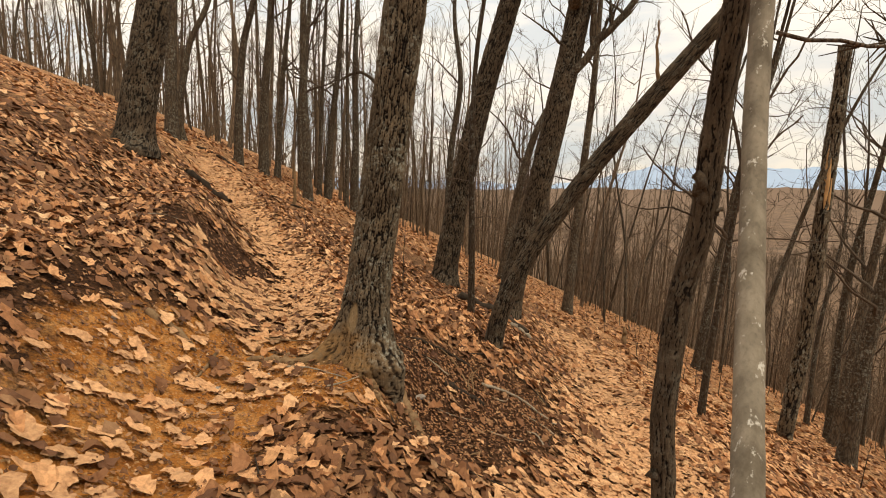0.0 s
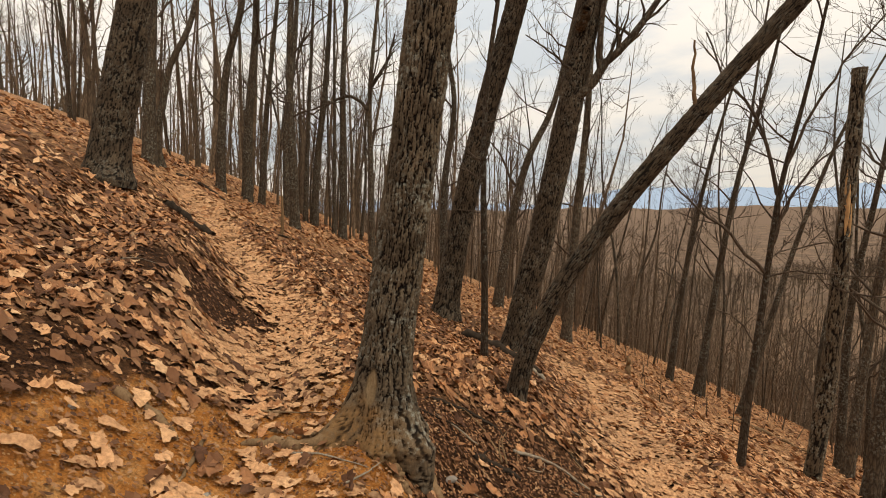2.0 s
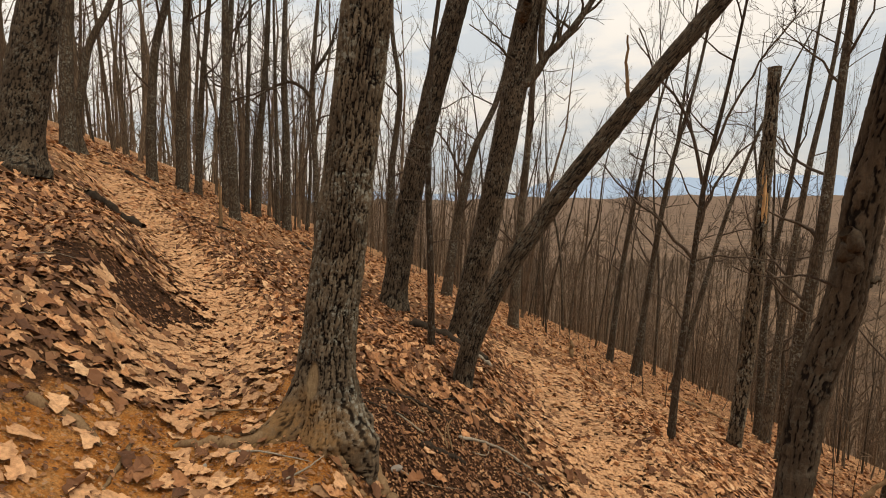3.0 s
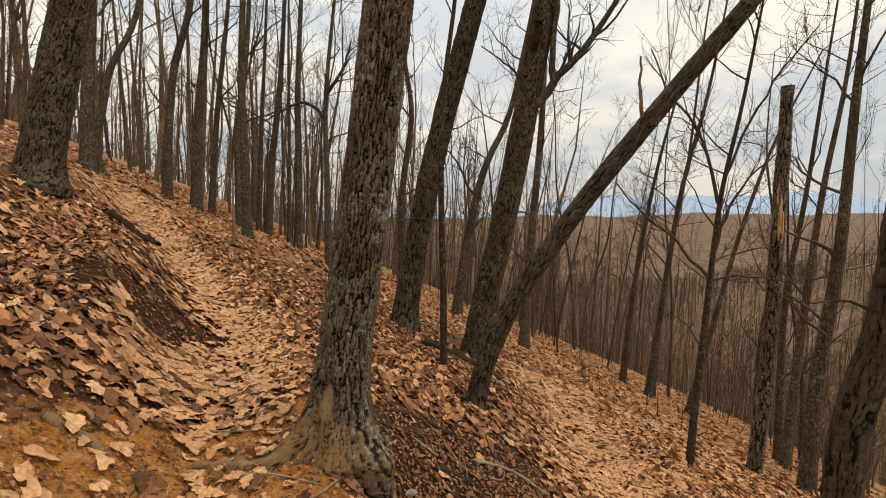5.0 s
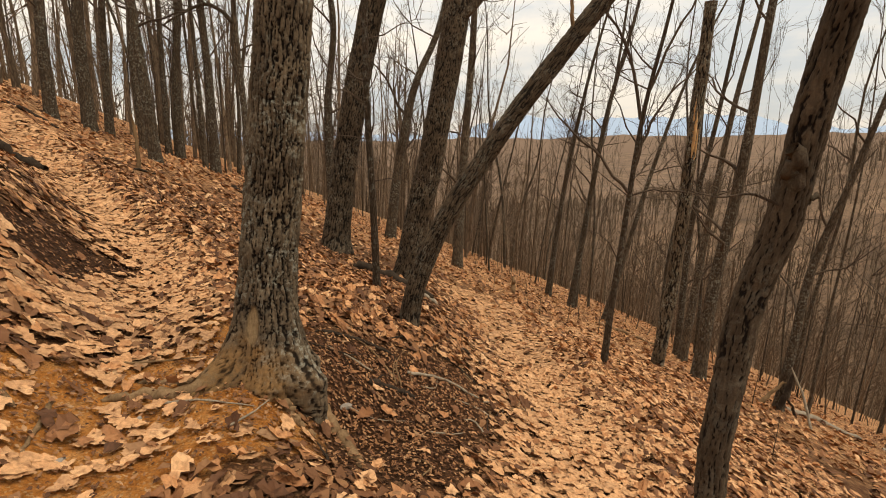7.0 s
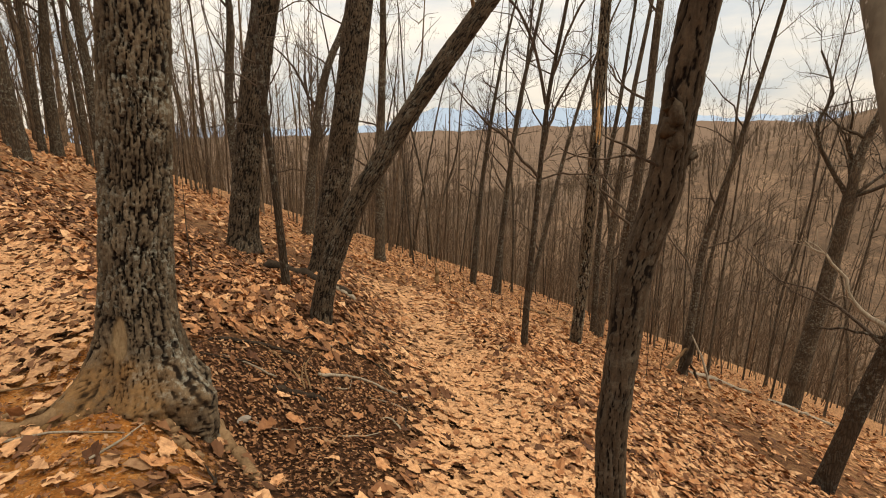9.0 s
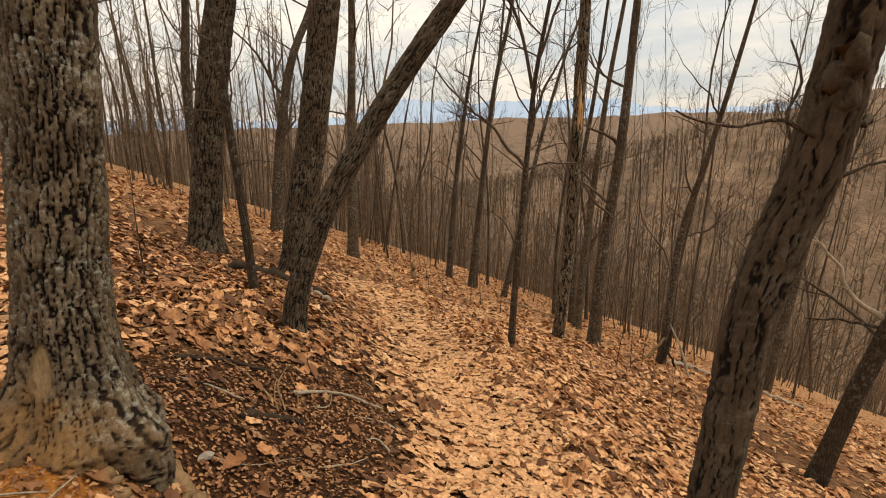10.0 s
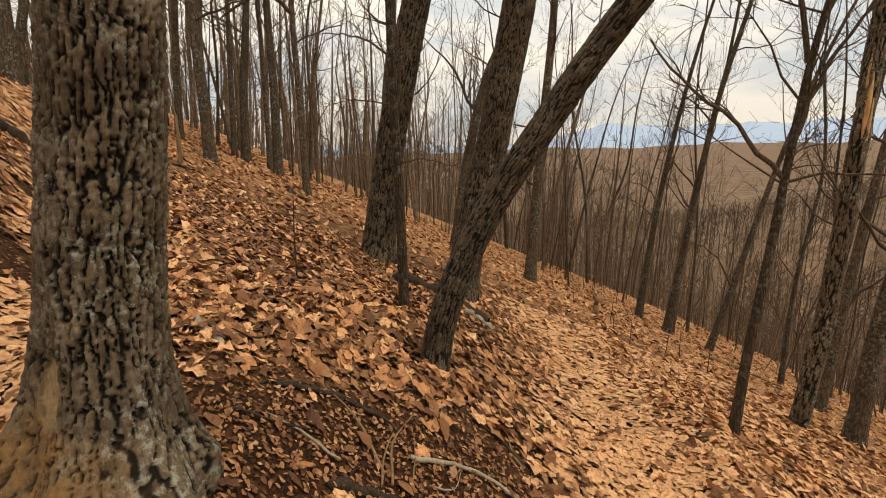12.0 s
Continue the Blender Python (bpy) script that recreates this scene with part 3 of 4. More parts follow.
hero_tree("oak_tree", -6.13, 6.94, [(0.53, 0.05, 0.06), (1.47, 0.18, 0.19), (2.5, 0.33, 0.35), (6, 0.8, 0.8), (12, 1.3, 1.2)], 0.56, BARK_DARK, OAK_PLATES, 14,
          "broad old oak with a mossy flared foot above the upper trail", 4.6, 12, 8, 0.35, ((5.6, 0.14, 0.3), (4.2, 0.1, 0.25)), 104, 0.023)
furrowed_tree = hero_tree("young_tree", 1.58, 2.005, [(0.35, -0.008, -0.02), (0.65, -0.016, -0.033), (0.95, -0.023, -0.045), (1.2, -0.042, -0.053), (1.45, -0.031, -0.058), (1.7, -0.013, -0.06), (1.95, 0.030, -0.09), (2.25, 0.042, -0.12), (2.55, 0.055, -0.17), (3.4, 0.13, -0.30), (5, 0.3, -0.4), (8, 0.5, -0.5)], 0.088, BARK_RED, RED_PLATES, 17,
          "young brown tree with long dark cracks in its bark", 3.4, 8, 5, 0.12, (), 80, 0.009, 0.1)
hero_tree("pale_sapling", 1.40, 0.62, [(0.4, 0.0, 0.02), (0.85, 0.0, 0.12), (1.25, 0.08, 0.42), (1.65, 0.155, 0.70), (1.95, 0.19, 0.84), (2.4, 0.24, 1.00), (3.4, 0.34, 1.32), (5.5, 0.55, 1.9)], 0.062, BARK_PALE, (0.05, 0.2, 0.0015, 0.5, 0.3), 19,
          "slender pale grey smooth-barked sapling leaning along the trail", 3.2, 6, 4, 0.1, (), 40, 0.014, 0.08)


def mid_tree(x, y, spine, dia, seed, label="bare grey forest tree rooted in fallen leaves", limbs=9, low=0.22, mat=None, length=2.6, name="tree", end=0.2, depth=3):
    """A tree of the middle distance with its own bent trunk."""
    z = land1(x, y)
    ob = thing(name, x, y, z, label, "tree", "bare forest trees")
    path = smooth_path([(0, 0, -0.25)] + [(a, b, h) for h, a, b in spine], 30)
    h = np.linspace(0, 1, 30)
    rad = dia / 2 * (1 - (1 - end) * h) * (1 + 0.45 * np.exp(-h * 30))
    t = Tubes()
    t.add(path, rad, 12)
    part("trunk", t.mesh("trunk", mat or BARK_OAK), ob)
    if limbs:
        part("crown", crown_mesh(np.random.RandomState(seed), path, rad, low, limbs, length, depth).mesh("crown", TWIG), ob)
    return ob


dark_sapling = mid_tree(-0.03, 6.5, [(1.22, 0.01, 0), (2.28, 0.0, 0), (3.62, 0.06, 0.01), (4.6, 0.2, 0.02), (6.5, 0.3, 0.1)], 0.10, 31, "thin dark sapling beside the leaning tree", 9, 0.3, BARK_THIN, 0.9, "sapling", 0.3, 1)
mid_tree(-9.66, 11.51, [(2.3, 0.11, 0.1), (3.7, 0.2, 0.19), (8, 0.4, 0.3), (14, 0.6, 0.5)], 0.33, 32)
mid_tree(-9.75, 12.11, [(0.8, -0.1, -0.1), (1.66, 0.04, 0.04), (2.85, 0.25, 0.2), (3.81, 0.6, 0.5), (7, 1.1, 0.8), (11, 1.3, 1)], 0.21, 33)
mid_tree(-8.96, 13.41, [(2.24, 0.14, 0.11), (3.86, 0.32, 0.24), (5.19, 0.62, 0.47), (9, 1.0, 0.8), (13, 1.3, 1)], 0.27, 34)
mid_tree(-8.92, 14.67, [(2.8, 0.16, 0.11), (4.9, 0.38, 0.26), (9, 0.6, 0.4), (14, 0.7, 0.5)], 0.33, 35)
mid_tree(-9.10, 15.75, [(3.2, 0.27, 0.18), (6.6, 0.66, 0.43), (13, 1.2, 0.8)], 0.23, 36)
mid_tree(-7.85, 15.35, [(3.2, 0.09, 0.05), (5.7, 0.39, 0.22), (9, 0.6, 0.4), (13, 0.8, 0.5)], 0.26, 37)
mid_tree(-7.81, 16.51, [(3.6, 0.22, 0.12), (7.5, 0.49, 0.26), (13, 0.8, 0.4)], 0.19, 38)
forked_mid = mid_tree(-4.21, 13.76, [(2.36, 0.03, 0.01), (4.75, 0.05, 0.02), (7.1, 0.3, 0.11), (11, 0.8, 0.3)], 0.20, 39)
mid_tree(-6.89, 16.97, [(3.1, 0.12, 0.05), (6.1, 0.19, 0.09), (12, 0.4, 0.2)], 0.17, 40)
mid_tree(-1.95, 13.37, [(3.2, 0.07, 0.01), (5.3, 0.34, 0.07), (6.8, 0.17, 0.04), (10, 0.5, 0.1)], 0.25, 41)
mid_tree(-0.75, 16.57, [(2.87, 0.5, 0.04), (5.33, 1.18, 0.1), (6.43, 1.74, 0.15), (9, 2.4, 0.2), (12, 3, 0.3)], 0.36, 42)
mid_tree(1.53, 15.61, [(4.2, 0.32, -0.02), (6.8, 0.55, -0.03), (10, 0.7, -0.04), (14, 0.9, 0)], 0.33, 43)
mid_tree(6.10, 17.80, [(4, 0.48, -0.15), (7.8, 1.0, -0.3), (10, 1.5, -0.44), (14, 2.2, -0.5)], 0.26, 44)
mid_tree(5.52, 19.01, [(4.4, 0.47, -0.12), (8.9, 1.23, -0.32), (12, 2.0, -0.5)], 0.26, 45)
mid_tree(6.95, 10.55, [(2.3, 0.08, -0.05), (4.9, 0.28, -0.18), (7.8, 0.38, -0.26), (12, 0.6, -0.4)], 0.32, 46)
mid_tree(8.52, 13.93, [(4.5, 0.26, -0.15), (7.8, 0.5, -0.3), (10, 0.75, -0.45), (13, 1, -0.5)], 0.27, 47)
mid_tree(8.89, 14.88, [(5.6, 0.1, -0.05), (7.4, 0.3, -0.18), (10.5, 0.56, -0.33), (13, 0.8, -0.4)], 0.24, 48)
mid_tree(9.63, 11.25, [(1.83, 0.07, -0.07), (3.7, 0.14, -0.11), (5.86, 0.45, -0.38), (8.2, 0.75, -0.65), (11, 1.1, -0.9)], 0.24, 49)
limbed_mid = mid_tree(6.22, 4.72, [(1.3, 0.14, -0.16), (2.6, 0.28, -0.32), (3.6, 0.36, -0.42), (6, 0.6, -0.6), (9, 0.8, -0.7)], 0.215, 50, "dark tree with short dead limbs on the lower slope", mat=BARK_THIN)
mid_tree(-6.24, 12.95, [(1.9, 0.0, 0.05), (3.3, -0.05, 0.1), (8, 0.2, 0.2), (12, 0.5, 0.4)], 0.28, 51)
mid_tree(-6.28, 16.32, [(3.2, 0.14, 0.06), (4.6, 0.15, 0.07), (9, 0.4, 0.2), (13, 0.6, 0.3)], 0.30, 52)
mid_tree(-7.60, 16.78, [(2.8, 0.23, 0.12), (4.3, 0.43, 0.23), (9, 0.8, 0.5), (13, 1, 0.6)], 0.30, 53)
forked_sapling = mid_tree(3.05, 6.60, [(0.85, 0.06, -0.01), (1.7, 0.13, -0.02), (2.45, 0.19, -0.02), (3.4, 0.27, -0.05), (4.4, 0.45, -0.08), (6, 0.7, -0.1)], 0.10, 54, "thin forked sapling with bare twigs on the slope", 9, 0.38, BARK_THIN, 1.3, "sapling", 0.2)


def side_limb(tree, points, radius, seed, mat=None, twigs=6, length=0.6, name="limb", end=0.35, depth=1):
    """A single limb with twigs, as part of a tree; points are counted from the tree's foot."""
    rng = np.random.RandomState(seed)
    t, sprays = Tubes(), []
    p = smooth_path(points, 12)
    p[1:-1] += rng.normal(0, min(0.012, radius * 0.45), (10, 3))
    r = radius * np.linspace(1.0, end, 12)
    t.add(p, r, 8)
    for k in range(twigs):
        i = rng.randint(3, 12)
        d = p[i] - p[i - 1]
        d = d / np.linalg.norm(d) + rng.normal(0, 0.55, 3) + np.array([0, 0, 0.25])
        spray = Tubes()
        limb(spray, rng, p[i], d / np.linalg.norm(d), length * rng.uniform(0.5, 1.2), max(r[i] * 0.45, 0.003), depth, 4, 0.25, finest=0.0035)
        sprays.append(spray)
    me = t.mesh(name, mat or TWIG)
    set_values(me, "plate", np.full(len(me.vertices), 0.8))
    ob = part(name, me, tree)
    for spray in sprays:
        part("twig", spray.mesh("twig", mat or TWIG), ob)


side_limb(limbed_oak, [(0.88, 0.03, 4.42), (1.28, 0.05, 4.66), (1.51, 0.06, 5.04), (1.88, 0.08, 5.35), (2.3, 0.1, 5.95), (2.9, 0.1, 6.9)], 0.085, 1, BARK_OAK, 10, 1.2, depth=2)
side_limb(limbed_oak, [(1.44, 0.06, 4.95), (1.41, 0.08, 5.5), (1.5, 0.08, 6.0), (1.45, 0.1, 7.5)], 0.06, 2, BARK_OAK, 6, 1.0, depth=2)
side_limb(limbed_oak, [(0.99, 0.03, 4.9), (0.61, 0.0, 5.26), (0.2, -0.05, 5.55)], 0.025, 3, BARK_OAK, 5, 0.6)
side_limb(limbed_oak, [(1.1, -0.05, 5.65), (1.15, -0.26, 5.72), (1.16, -0.34, 5.78)], 0.13, 4, BARK_OAK, 0, 0.5, "burl", 0.6)
side_limb(leaning_tree, [(1.72, 0.10, 2.92), (1.70, 0.09, 3.22), (1.69, 0.09, 3.60)], 0.022, 5, WOOD_ROOT, 1, 0.1, "dead_shoot", 0.4)
side_limb(furrowed_tree, [(0.035, -0.11, 2.03), (0.0, -0.128, 2.10), (-0.010, -0.133, 2.145)], 0.019, 6, BARK_RED, 0, 0.1, "stub", 0.95)
side_limb(furrowed_tree, [(0.04, -0.10, 2.00), (0.073, -0.12, 2.015), (0.084, -0.126, 2.02)], 0.011, 25, BARK_RED, 0, 0.1, "knot", 0.6)
side_limb(furrowed_tree, [(-0.03, -0.05, 1.41), (-0.062, -0.057, 1.425), (-0.072, -0.06, 1.43)], 0.009, 26, BARK_RED, 0, 0.1, "knot", 0.7)
side_limb(furrowed_tree, [(-0.02, -0.04, 0.94), (-0.05, -0.06, 0.98), (-0.068, -0.072, 1.01)], 0.020, 27, BARK_RED, 0, 0.1, "knot", 0.7)
side_limb(furrowed_tree, [(0.0, -0.11, 2.0), (-0.08, -0.10, 2.03), (-0.16, -0.09, 2.02), (-0.24, -0.07, 2.05)], 0.004, 7, TWIG, 0, 0.1)
side_limb(furrowed_tree, [(0.15, -0.25, 2.55), (0.35, -0.25, 2.5), (0.6, -0.1, 2.52), (0.95, 0.1, 2.62)], 0.006, 8, TWIG, 5, 0.2)
side_limb(dark_sapling, [(0.02, 0.0, 1.40), (0.24, 0.03, 1.42), (0.49, 0.06, 1.36)], 0.010, 9, TWIG, 4, 0.25)
side_limb(dark_sapling, [(0.0, 0.0, 2.3), (-0.23, -0.04, 2.45), (-0.55, -0.1, 2.5)], 0.012, 10, TWIG, 5, 0.35)
side_limb(dark_sapling, [(0.0, 0.0, 1.9), (-0.3, -0.05, 1.95), (-0.62, -0.1, 1.9)], 0.008, 11, TWIG, 4, 0.25)
side_limb(forked_sapling, [(0.17, -0.02, 2.40), (-0.05, 0.03, 2.67), (-0.29, 0.10, 2.94), (-0.6, 0.22, 3.26), (-0.85, 0.3, 3.6)], 0.022, 12, TWIG, 7, 0.45)
side_limb(forked_sapling, [(0.17, -0.02, 2.36), (0.43, -0.12, 2.44), (0.73, -0.22, 2.42), (1.2, -0.4, 2.45)], 0.014, 13, TWIG, 6, 0.25)
side_limb(forked_sapling, [(0.19, -0.03, 2.65), (0.32, -0.08, 3.15), (0.46, -0.14, 3.5), (0.75, -0.25, 3.85)], 0.022, 14, TWIG, 9, 0.55)
side_limb(forked_sapling, [(0.24, -0.04, 3.3), (0.15, -0.04, 3.75), (-0.01, 0.0, 4.2), (-0.3, 0.1, 4.65), (-0.5, 0.15, 5.2)], 0.022, 15, TWIG, 10, 0.7)
side_limb(forked_sapling, [(0.3, -0.06, 3.6), (0.5, -0.14, 4.2), (0.75, -0.22, 4.7), (1.1, -0.3, 5.2)], 0.018, 16, TWIG, 9, 0.6)
side_limb(forked_mid, [(0.06, 0.02, 4.3), (-0.47, -0.17, 4.73), (-1.06, -0.4, 4.5), (-1.5, -0.5, 4.2)], 0.06, 17, BARK_OAK, 6, 0.9)
side_limb(forked_mid, [(0.07, 0.02, 5.0), (0.5, 0.1, 5.6), (0.8, 0.2, 6.5)], 0.06, 18, BARK_OAK, 8, 1.0)

side_limb(limbed_mid, [(0.22, -0.25, 2.2), (0.02, 0.02, 2.45), (-0.12, 0.20, 2.85), (-0.35, 0.42, 3.1)], 0.030, 41, WOOD_GREY, 3, 0.4, "dead_limb", 0.3)
side_limb(limbed_mid, [(0.22, -0.25, 2.1), (-0.02, 0.0, 2.15), (-0.25, 0.25, 2.1)], 0.020, 42, BARK_THIN, 2, 0.25, "dead_limb", 0.4)
side_limb(limbed_mid, [(0.2, -0.22, 1.9), (0.5, -0.5, 1.85), (0.8, -0.8, 1.75)], 0.022, 43, BARK_THIN, 2, 0.3, "dead_limb", 0.4)


def forked_tree():
    x, y = 14.42, 11.92
    z = land1(x, y)
    ob = thing("tree", x, y, z, "crooked tree that forks low into heavy bare limbs", "tree", "bare forest trees")
    t = Tubes()
    path = smooth_path([(0, 0, -0.3), (0.1, -0.1, 2), (0.2, -0.25, 4.2), (0.3, -0.38, 7.0)], 20)
    t.add(path, np.linspace(0.26, 0.17, 20), 12)
    part("trunk", t.mesh("trunk", BARK_OAK), ob)
    rng = np.random.RandomState(5)
    c = Tubes()
    for way, ln, rr in (((-0.2, 0.3, 1.0), 3.5, 0.06), ((0.5, -0.4, 0.6), 3.0, 0.05)):
        w = np.array(way) / np.linalg.norm(way)
        limb(c, rng, path[-1] - w * 0.05, w, ln, rr, 3, 6, 0.2, 0.2)
    part("crown", c.mesh("crown", BARK_OAK), ob)
    side_limb(ob, [(0.29, -0.36, 6.9), (0.05, -0.07, 7.6), (-0.21, 0.28, 8.3), (-0.35, 0.4, 8.95), (-0.15, 0.25, 9.8), (-0.5, 0.5, 11)], 0.075, 21, BARK_OAK, 9, 1.2, depth=2)
    side_limb(ob, [(0.29, -0.38, 6.9), (0.32, -0.42, 8.3), (0.53, -0.69, 9.6), (0.7, -0.9, 11), (0.8, -1.0, 13)], 0.13, 22, BARK_OAK, 12, 1.5, depth=2)
    side_limb(ob, [(0.33, -0.4, 7.0), (0.6, -0.76, 7.25), (0.85, -1.1, 7.55), (1.3, -1.7, 7.8), (2.0, -2.3, 8.4)], 0.06, 23, BARK_OAK, 8, 1.1, depth=2)


forked_tree()


def snag():
    x, y = 5.25, 9.30
    ob = thing("dead_snag", x, y, land1(x, y), "dead broken-topped trunk with a patch of bare orange wood", "dead tree")
    pts = [(0, 0, -0.2), (0.15, -0.08, 2.2), (0.2, -0.1, 4.2), (0.26, -0.13, 6.8)]
    me, p, r = carved_trunk("trunk", pts, (0.125, 0.09), BARK_MAIN, 23, 0.05, 0.22, 0.026, 0.03, 56, 0.15, (), 0.05)
    part("trunk", me, ob)
    k = len(p)
    for a, b, off, w in ((0.63, 0.76, (-0.03, -0.085), 0.030), (0.60, 0.72, (0.02, -0.09), 0.018), (0.68, 0.80, (-0.065, -0.06), 0.014)):
        q = p[int(k * a):int(k * b):4] + np.array([off[0], off[1], 0])
        t = Tubes()
        t.add(q, w * np.sin(np.linspace(0.15, 3.0, len(q))) + 0.003, 7)
        part("bare_wood", t.mesh("bare_wood", WOOD_RAW), ob, "orange wood where the bark has fallen off")


snag()

# ---- the woods behind ----


def template(seed, twiggy):
    rng = np.random.RandomState(seed)
    tall = rng.uniform(11, 15)
    bend = rng.normal(0, 0.75, 2)
    spine = [(tall * 0.25, bend[0] * 0.3, bend[1] * 0.3), (tall * 0.5, bend[0] * 0.9 + rng.normal(0, 0.3), bend[1] + rng.normal(0, 0.3)), (tall * 0.75, bend[0] * 1.4 + rng.normal(0, 0.35), bend[1] * 1.4 + rng.normal(0, 0.35)), (tall, bend[0] * 1.8, bend[1] * 2)]
    ob = thing("tree", 0, 0, 0, "bare slender forest tree on the leafy hillside", "tree", "bare forest trees")
    path = smooth_path([(0, 0, -0.5)] + [(a, b, h) for h, a, b in spine], 16)
    h = np.linspace(0, 1, 16)
    rad = 0.115 * (1 - 0.82 * h) * (1 + 0.4 * np.exp(-h * 25))
    t = Tubes()
    t.add(path, rad, 8)
    part("trunk", t.mesh("trunk", BARK_OAK), ob)
    part("crown", crown_mesh(rng, path, rad, *((rng.uniform(0.10, 0.22), 9, 3.0, 3) if twiggy else (rng.uniform(0.16, 0.3), 7, 3.0, 3)), 0.4, finest=0.0072).mesh("crown", TWIG), ob)
    return ob


def scatter_woods():
    rng = np.random.RandomState(41)
    kinds = [template(100 + k, k < 6) for k in range(11)]
    used, placed = set(), 0
    spots = []
    while placed < 215:
        az, r = radians(rng.uniform(-62, 62)), 17 + 55 * rng.rand() ** 1.2
        x, y = 0.7 + r * math.sin(az), 1.0 + r * math.cos(az)
        n = x * CA + y * SA
        if r < 21 and n < 6 or abs(x - float(lower_trail(y))) < 1.2 and y < 25:
            continue
        if any((x - a) ** 2 + (y - b) ** 2 < 1.3 for a, b in spots):
            continue
        spots.append((x, y))
        k = rng.randint(11)
        wide, tall = rng.uniform(0.40, 1.1) ** 1.3, rng.uniform(0.85, 1.2)
        m = Matrix.Translation((x, y, land1(x, y))) @ pose(0, 0, 0, rng.normal(0, 3.5), rng.normal(3, 4.5), 0) @ pose(0, 0, 0, 0, 0, rng.uniform(0, 360)) @ Matrix.Diagonal((min(wide, 1.7), min(wide, 1.7), tall, 1))
        if k in used:
            copy_thing(kinds[k], m)
        else:
            kinds[k].matrix_basis = m
            used.add(k)
        placed += 1


scatter_woods()


def far_woods():
    """Trees too many to count, down the slope and across the valley."""
    rng = np.random.RandomState(77)
    t = Tubes()
    for q in range(5600):
        az = radians(rng.uniform(-60, 68))
        r = 45 + 75 * rng.rand() ** 0.8 if q < 900 else 105 + 380 * rng.rand() ** 1.1
        x, y = 0.7 + r * math.sin(az), 1.0 + r * math.cos(az)
        z = land1(x, y)
        tall = rng.uniform(9, 15)
        lean = rng.normal([0.03, 0.0], 0.055, 2) * tall
        top = np.array([x + lean[0], y + lean[1], z + tall])
        foot = np.array([x, y, z - 0.5])
        w = rng.uniform(0.045, 0.13) * (1 if r < 120 else 1.3)
        if q < 900:
            t.add([foot, foot * 0.5 + top * 0.5 + np.array([*rng.normal(0, 0.45, 2), 0]), top], [w, w * 0.7, w * 0.15], 4)
        else:
            t.add([foot, top], [w * 2.0, w * 0.4], 3)
        for k in range(12 if q < 900 else 6):
            f = rng.uniform(0.3, 0.95)
            s = foot + (top - foot) * f
            a = rng.uniform(0, 2 * np.pi)
            d = np.array([math.cos(a), math.sin(a), rng.uniform(0.5, 1.4)]) * rng.uniform(1.0, 2.6) * (1.1 - 0.6 * f)
            if q < 900:
                t.add([s, s + d * 0.6 + rng.normal(0, 0.12, 3), s + d], [w * 0.3, w * 0.2, 0.012], 3)
            else:
                t.add([s, s + d * 1.6], [w * 1.2, 0.04], 3)
    for q in range(210):
        az, r = radians(rng.uniform(-52, 14)), 21 + 34 * rng.rand()
        x, y = 0.7 + r * math.sin(az), 1.0 + r * math.cos(az)
        if abs(x - float(lower_trail(y))) < 1.2 or abs(x - float(upper_trail(y))) < 0.8:
            continue
        foot = np.array([x, y, land1(x, y) - 0.4])
        tall = rng.uniform(9, 14)
        top = foot + np.array([*(rng.normal([0.04, 0.02], 0.045, 2) * tall), tall])
        w = rng.uniform(0.04, 0.115)
        t.add([foot, foot * 0.65 + top * 0.35 + np.array([*rng.normal(0, 0.12, 2), 0]), foot * 0.3 + top * 0.7 + np.array([*rng.normal(0, 0.3, 2), 0]), top], [w, w * 0.8, w * 0.45, w * 0.1], 5)
        for k in range(11):
            f = rng.uniform(0.22, 0.95)
            p = foot + (top - foot) * f
            a = rng.uniform(0, 2 * np.pi)
            d = np.array([math.cos(a), math.sin(a), rng.uniform(0.5, 1.6)]) * rng.uniform(0.6, 1.9) * (1.15 - 0.6 * f)
            t.add([p, p + d * 0.55 + rng.normal(0, 0.1, 3), p + d], [w * 0.28, w * 0.18, 0.007], 3)
            e = p + d * 0.55
            t.add([e, e + d * 0.35 + rng.normal(0, 0.25, 3)], [w * 0.15, 0.005], 3)
    for q in range(720):
        az, r = radians(rng.uniform(-45, 62)), 20 + 45 * rng.rand()
        x, y = 0.7 + r * math.sin(az), 1.0 + r * math.cos(az)
        if x * CA + y * SA < 4 or abs(x - float(lower_trail(y))) < 1.0:
            continue
        z, tall = land1(x, y), rng.uniform(2.5, 7)
        foot = np.array([x, y, z - 0.3])
        top = foot + np.array([*(rng.normal(0.06, 0.10, 2) * tall), tall])
        w = rng.uniform(0.012, 0.034)
        t.add([foot, foot * 0.5 + top * 0.5 + np.array([*rng.normal(0, 0.22, 2), 0]), top], [w, w * 0.7, 0.005], 3)
        for k in range(13):
            f = rng.uniform(0.25, 0.95)
            s = foot + (top - foot) * f
            a = rng.uniform(0, 2 * np.pi)
            d = np.array([math.cos(a), math.sin(a), rng.uniform(0.4, 1.6)]) * rng.uniform(0.4, 1.4)
            t.add([s, s + d * 0.6 + rng.normal(0, 0.12, 3), s + d], [w * 0.5, w * 0.4, 0.005], 3)
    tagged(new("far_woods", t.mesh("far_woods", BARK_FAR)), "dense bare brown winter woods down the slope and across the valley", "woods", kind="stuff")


far_woods()

# ---- fallen leaves ----


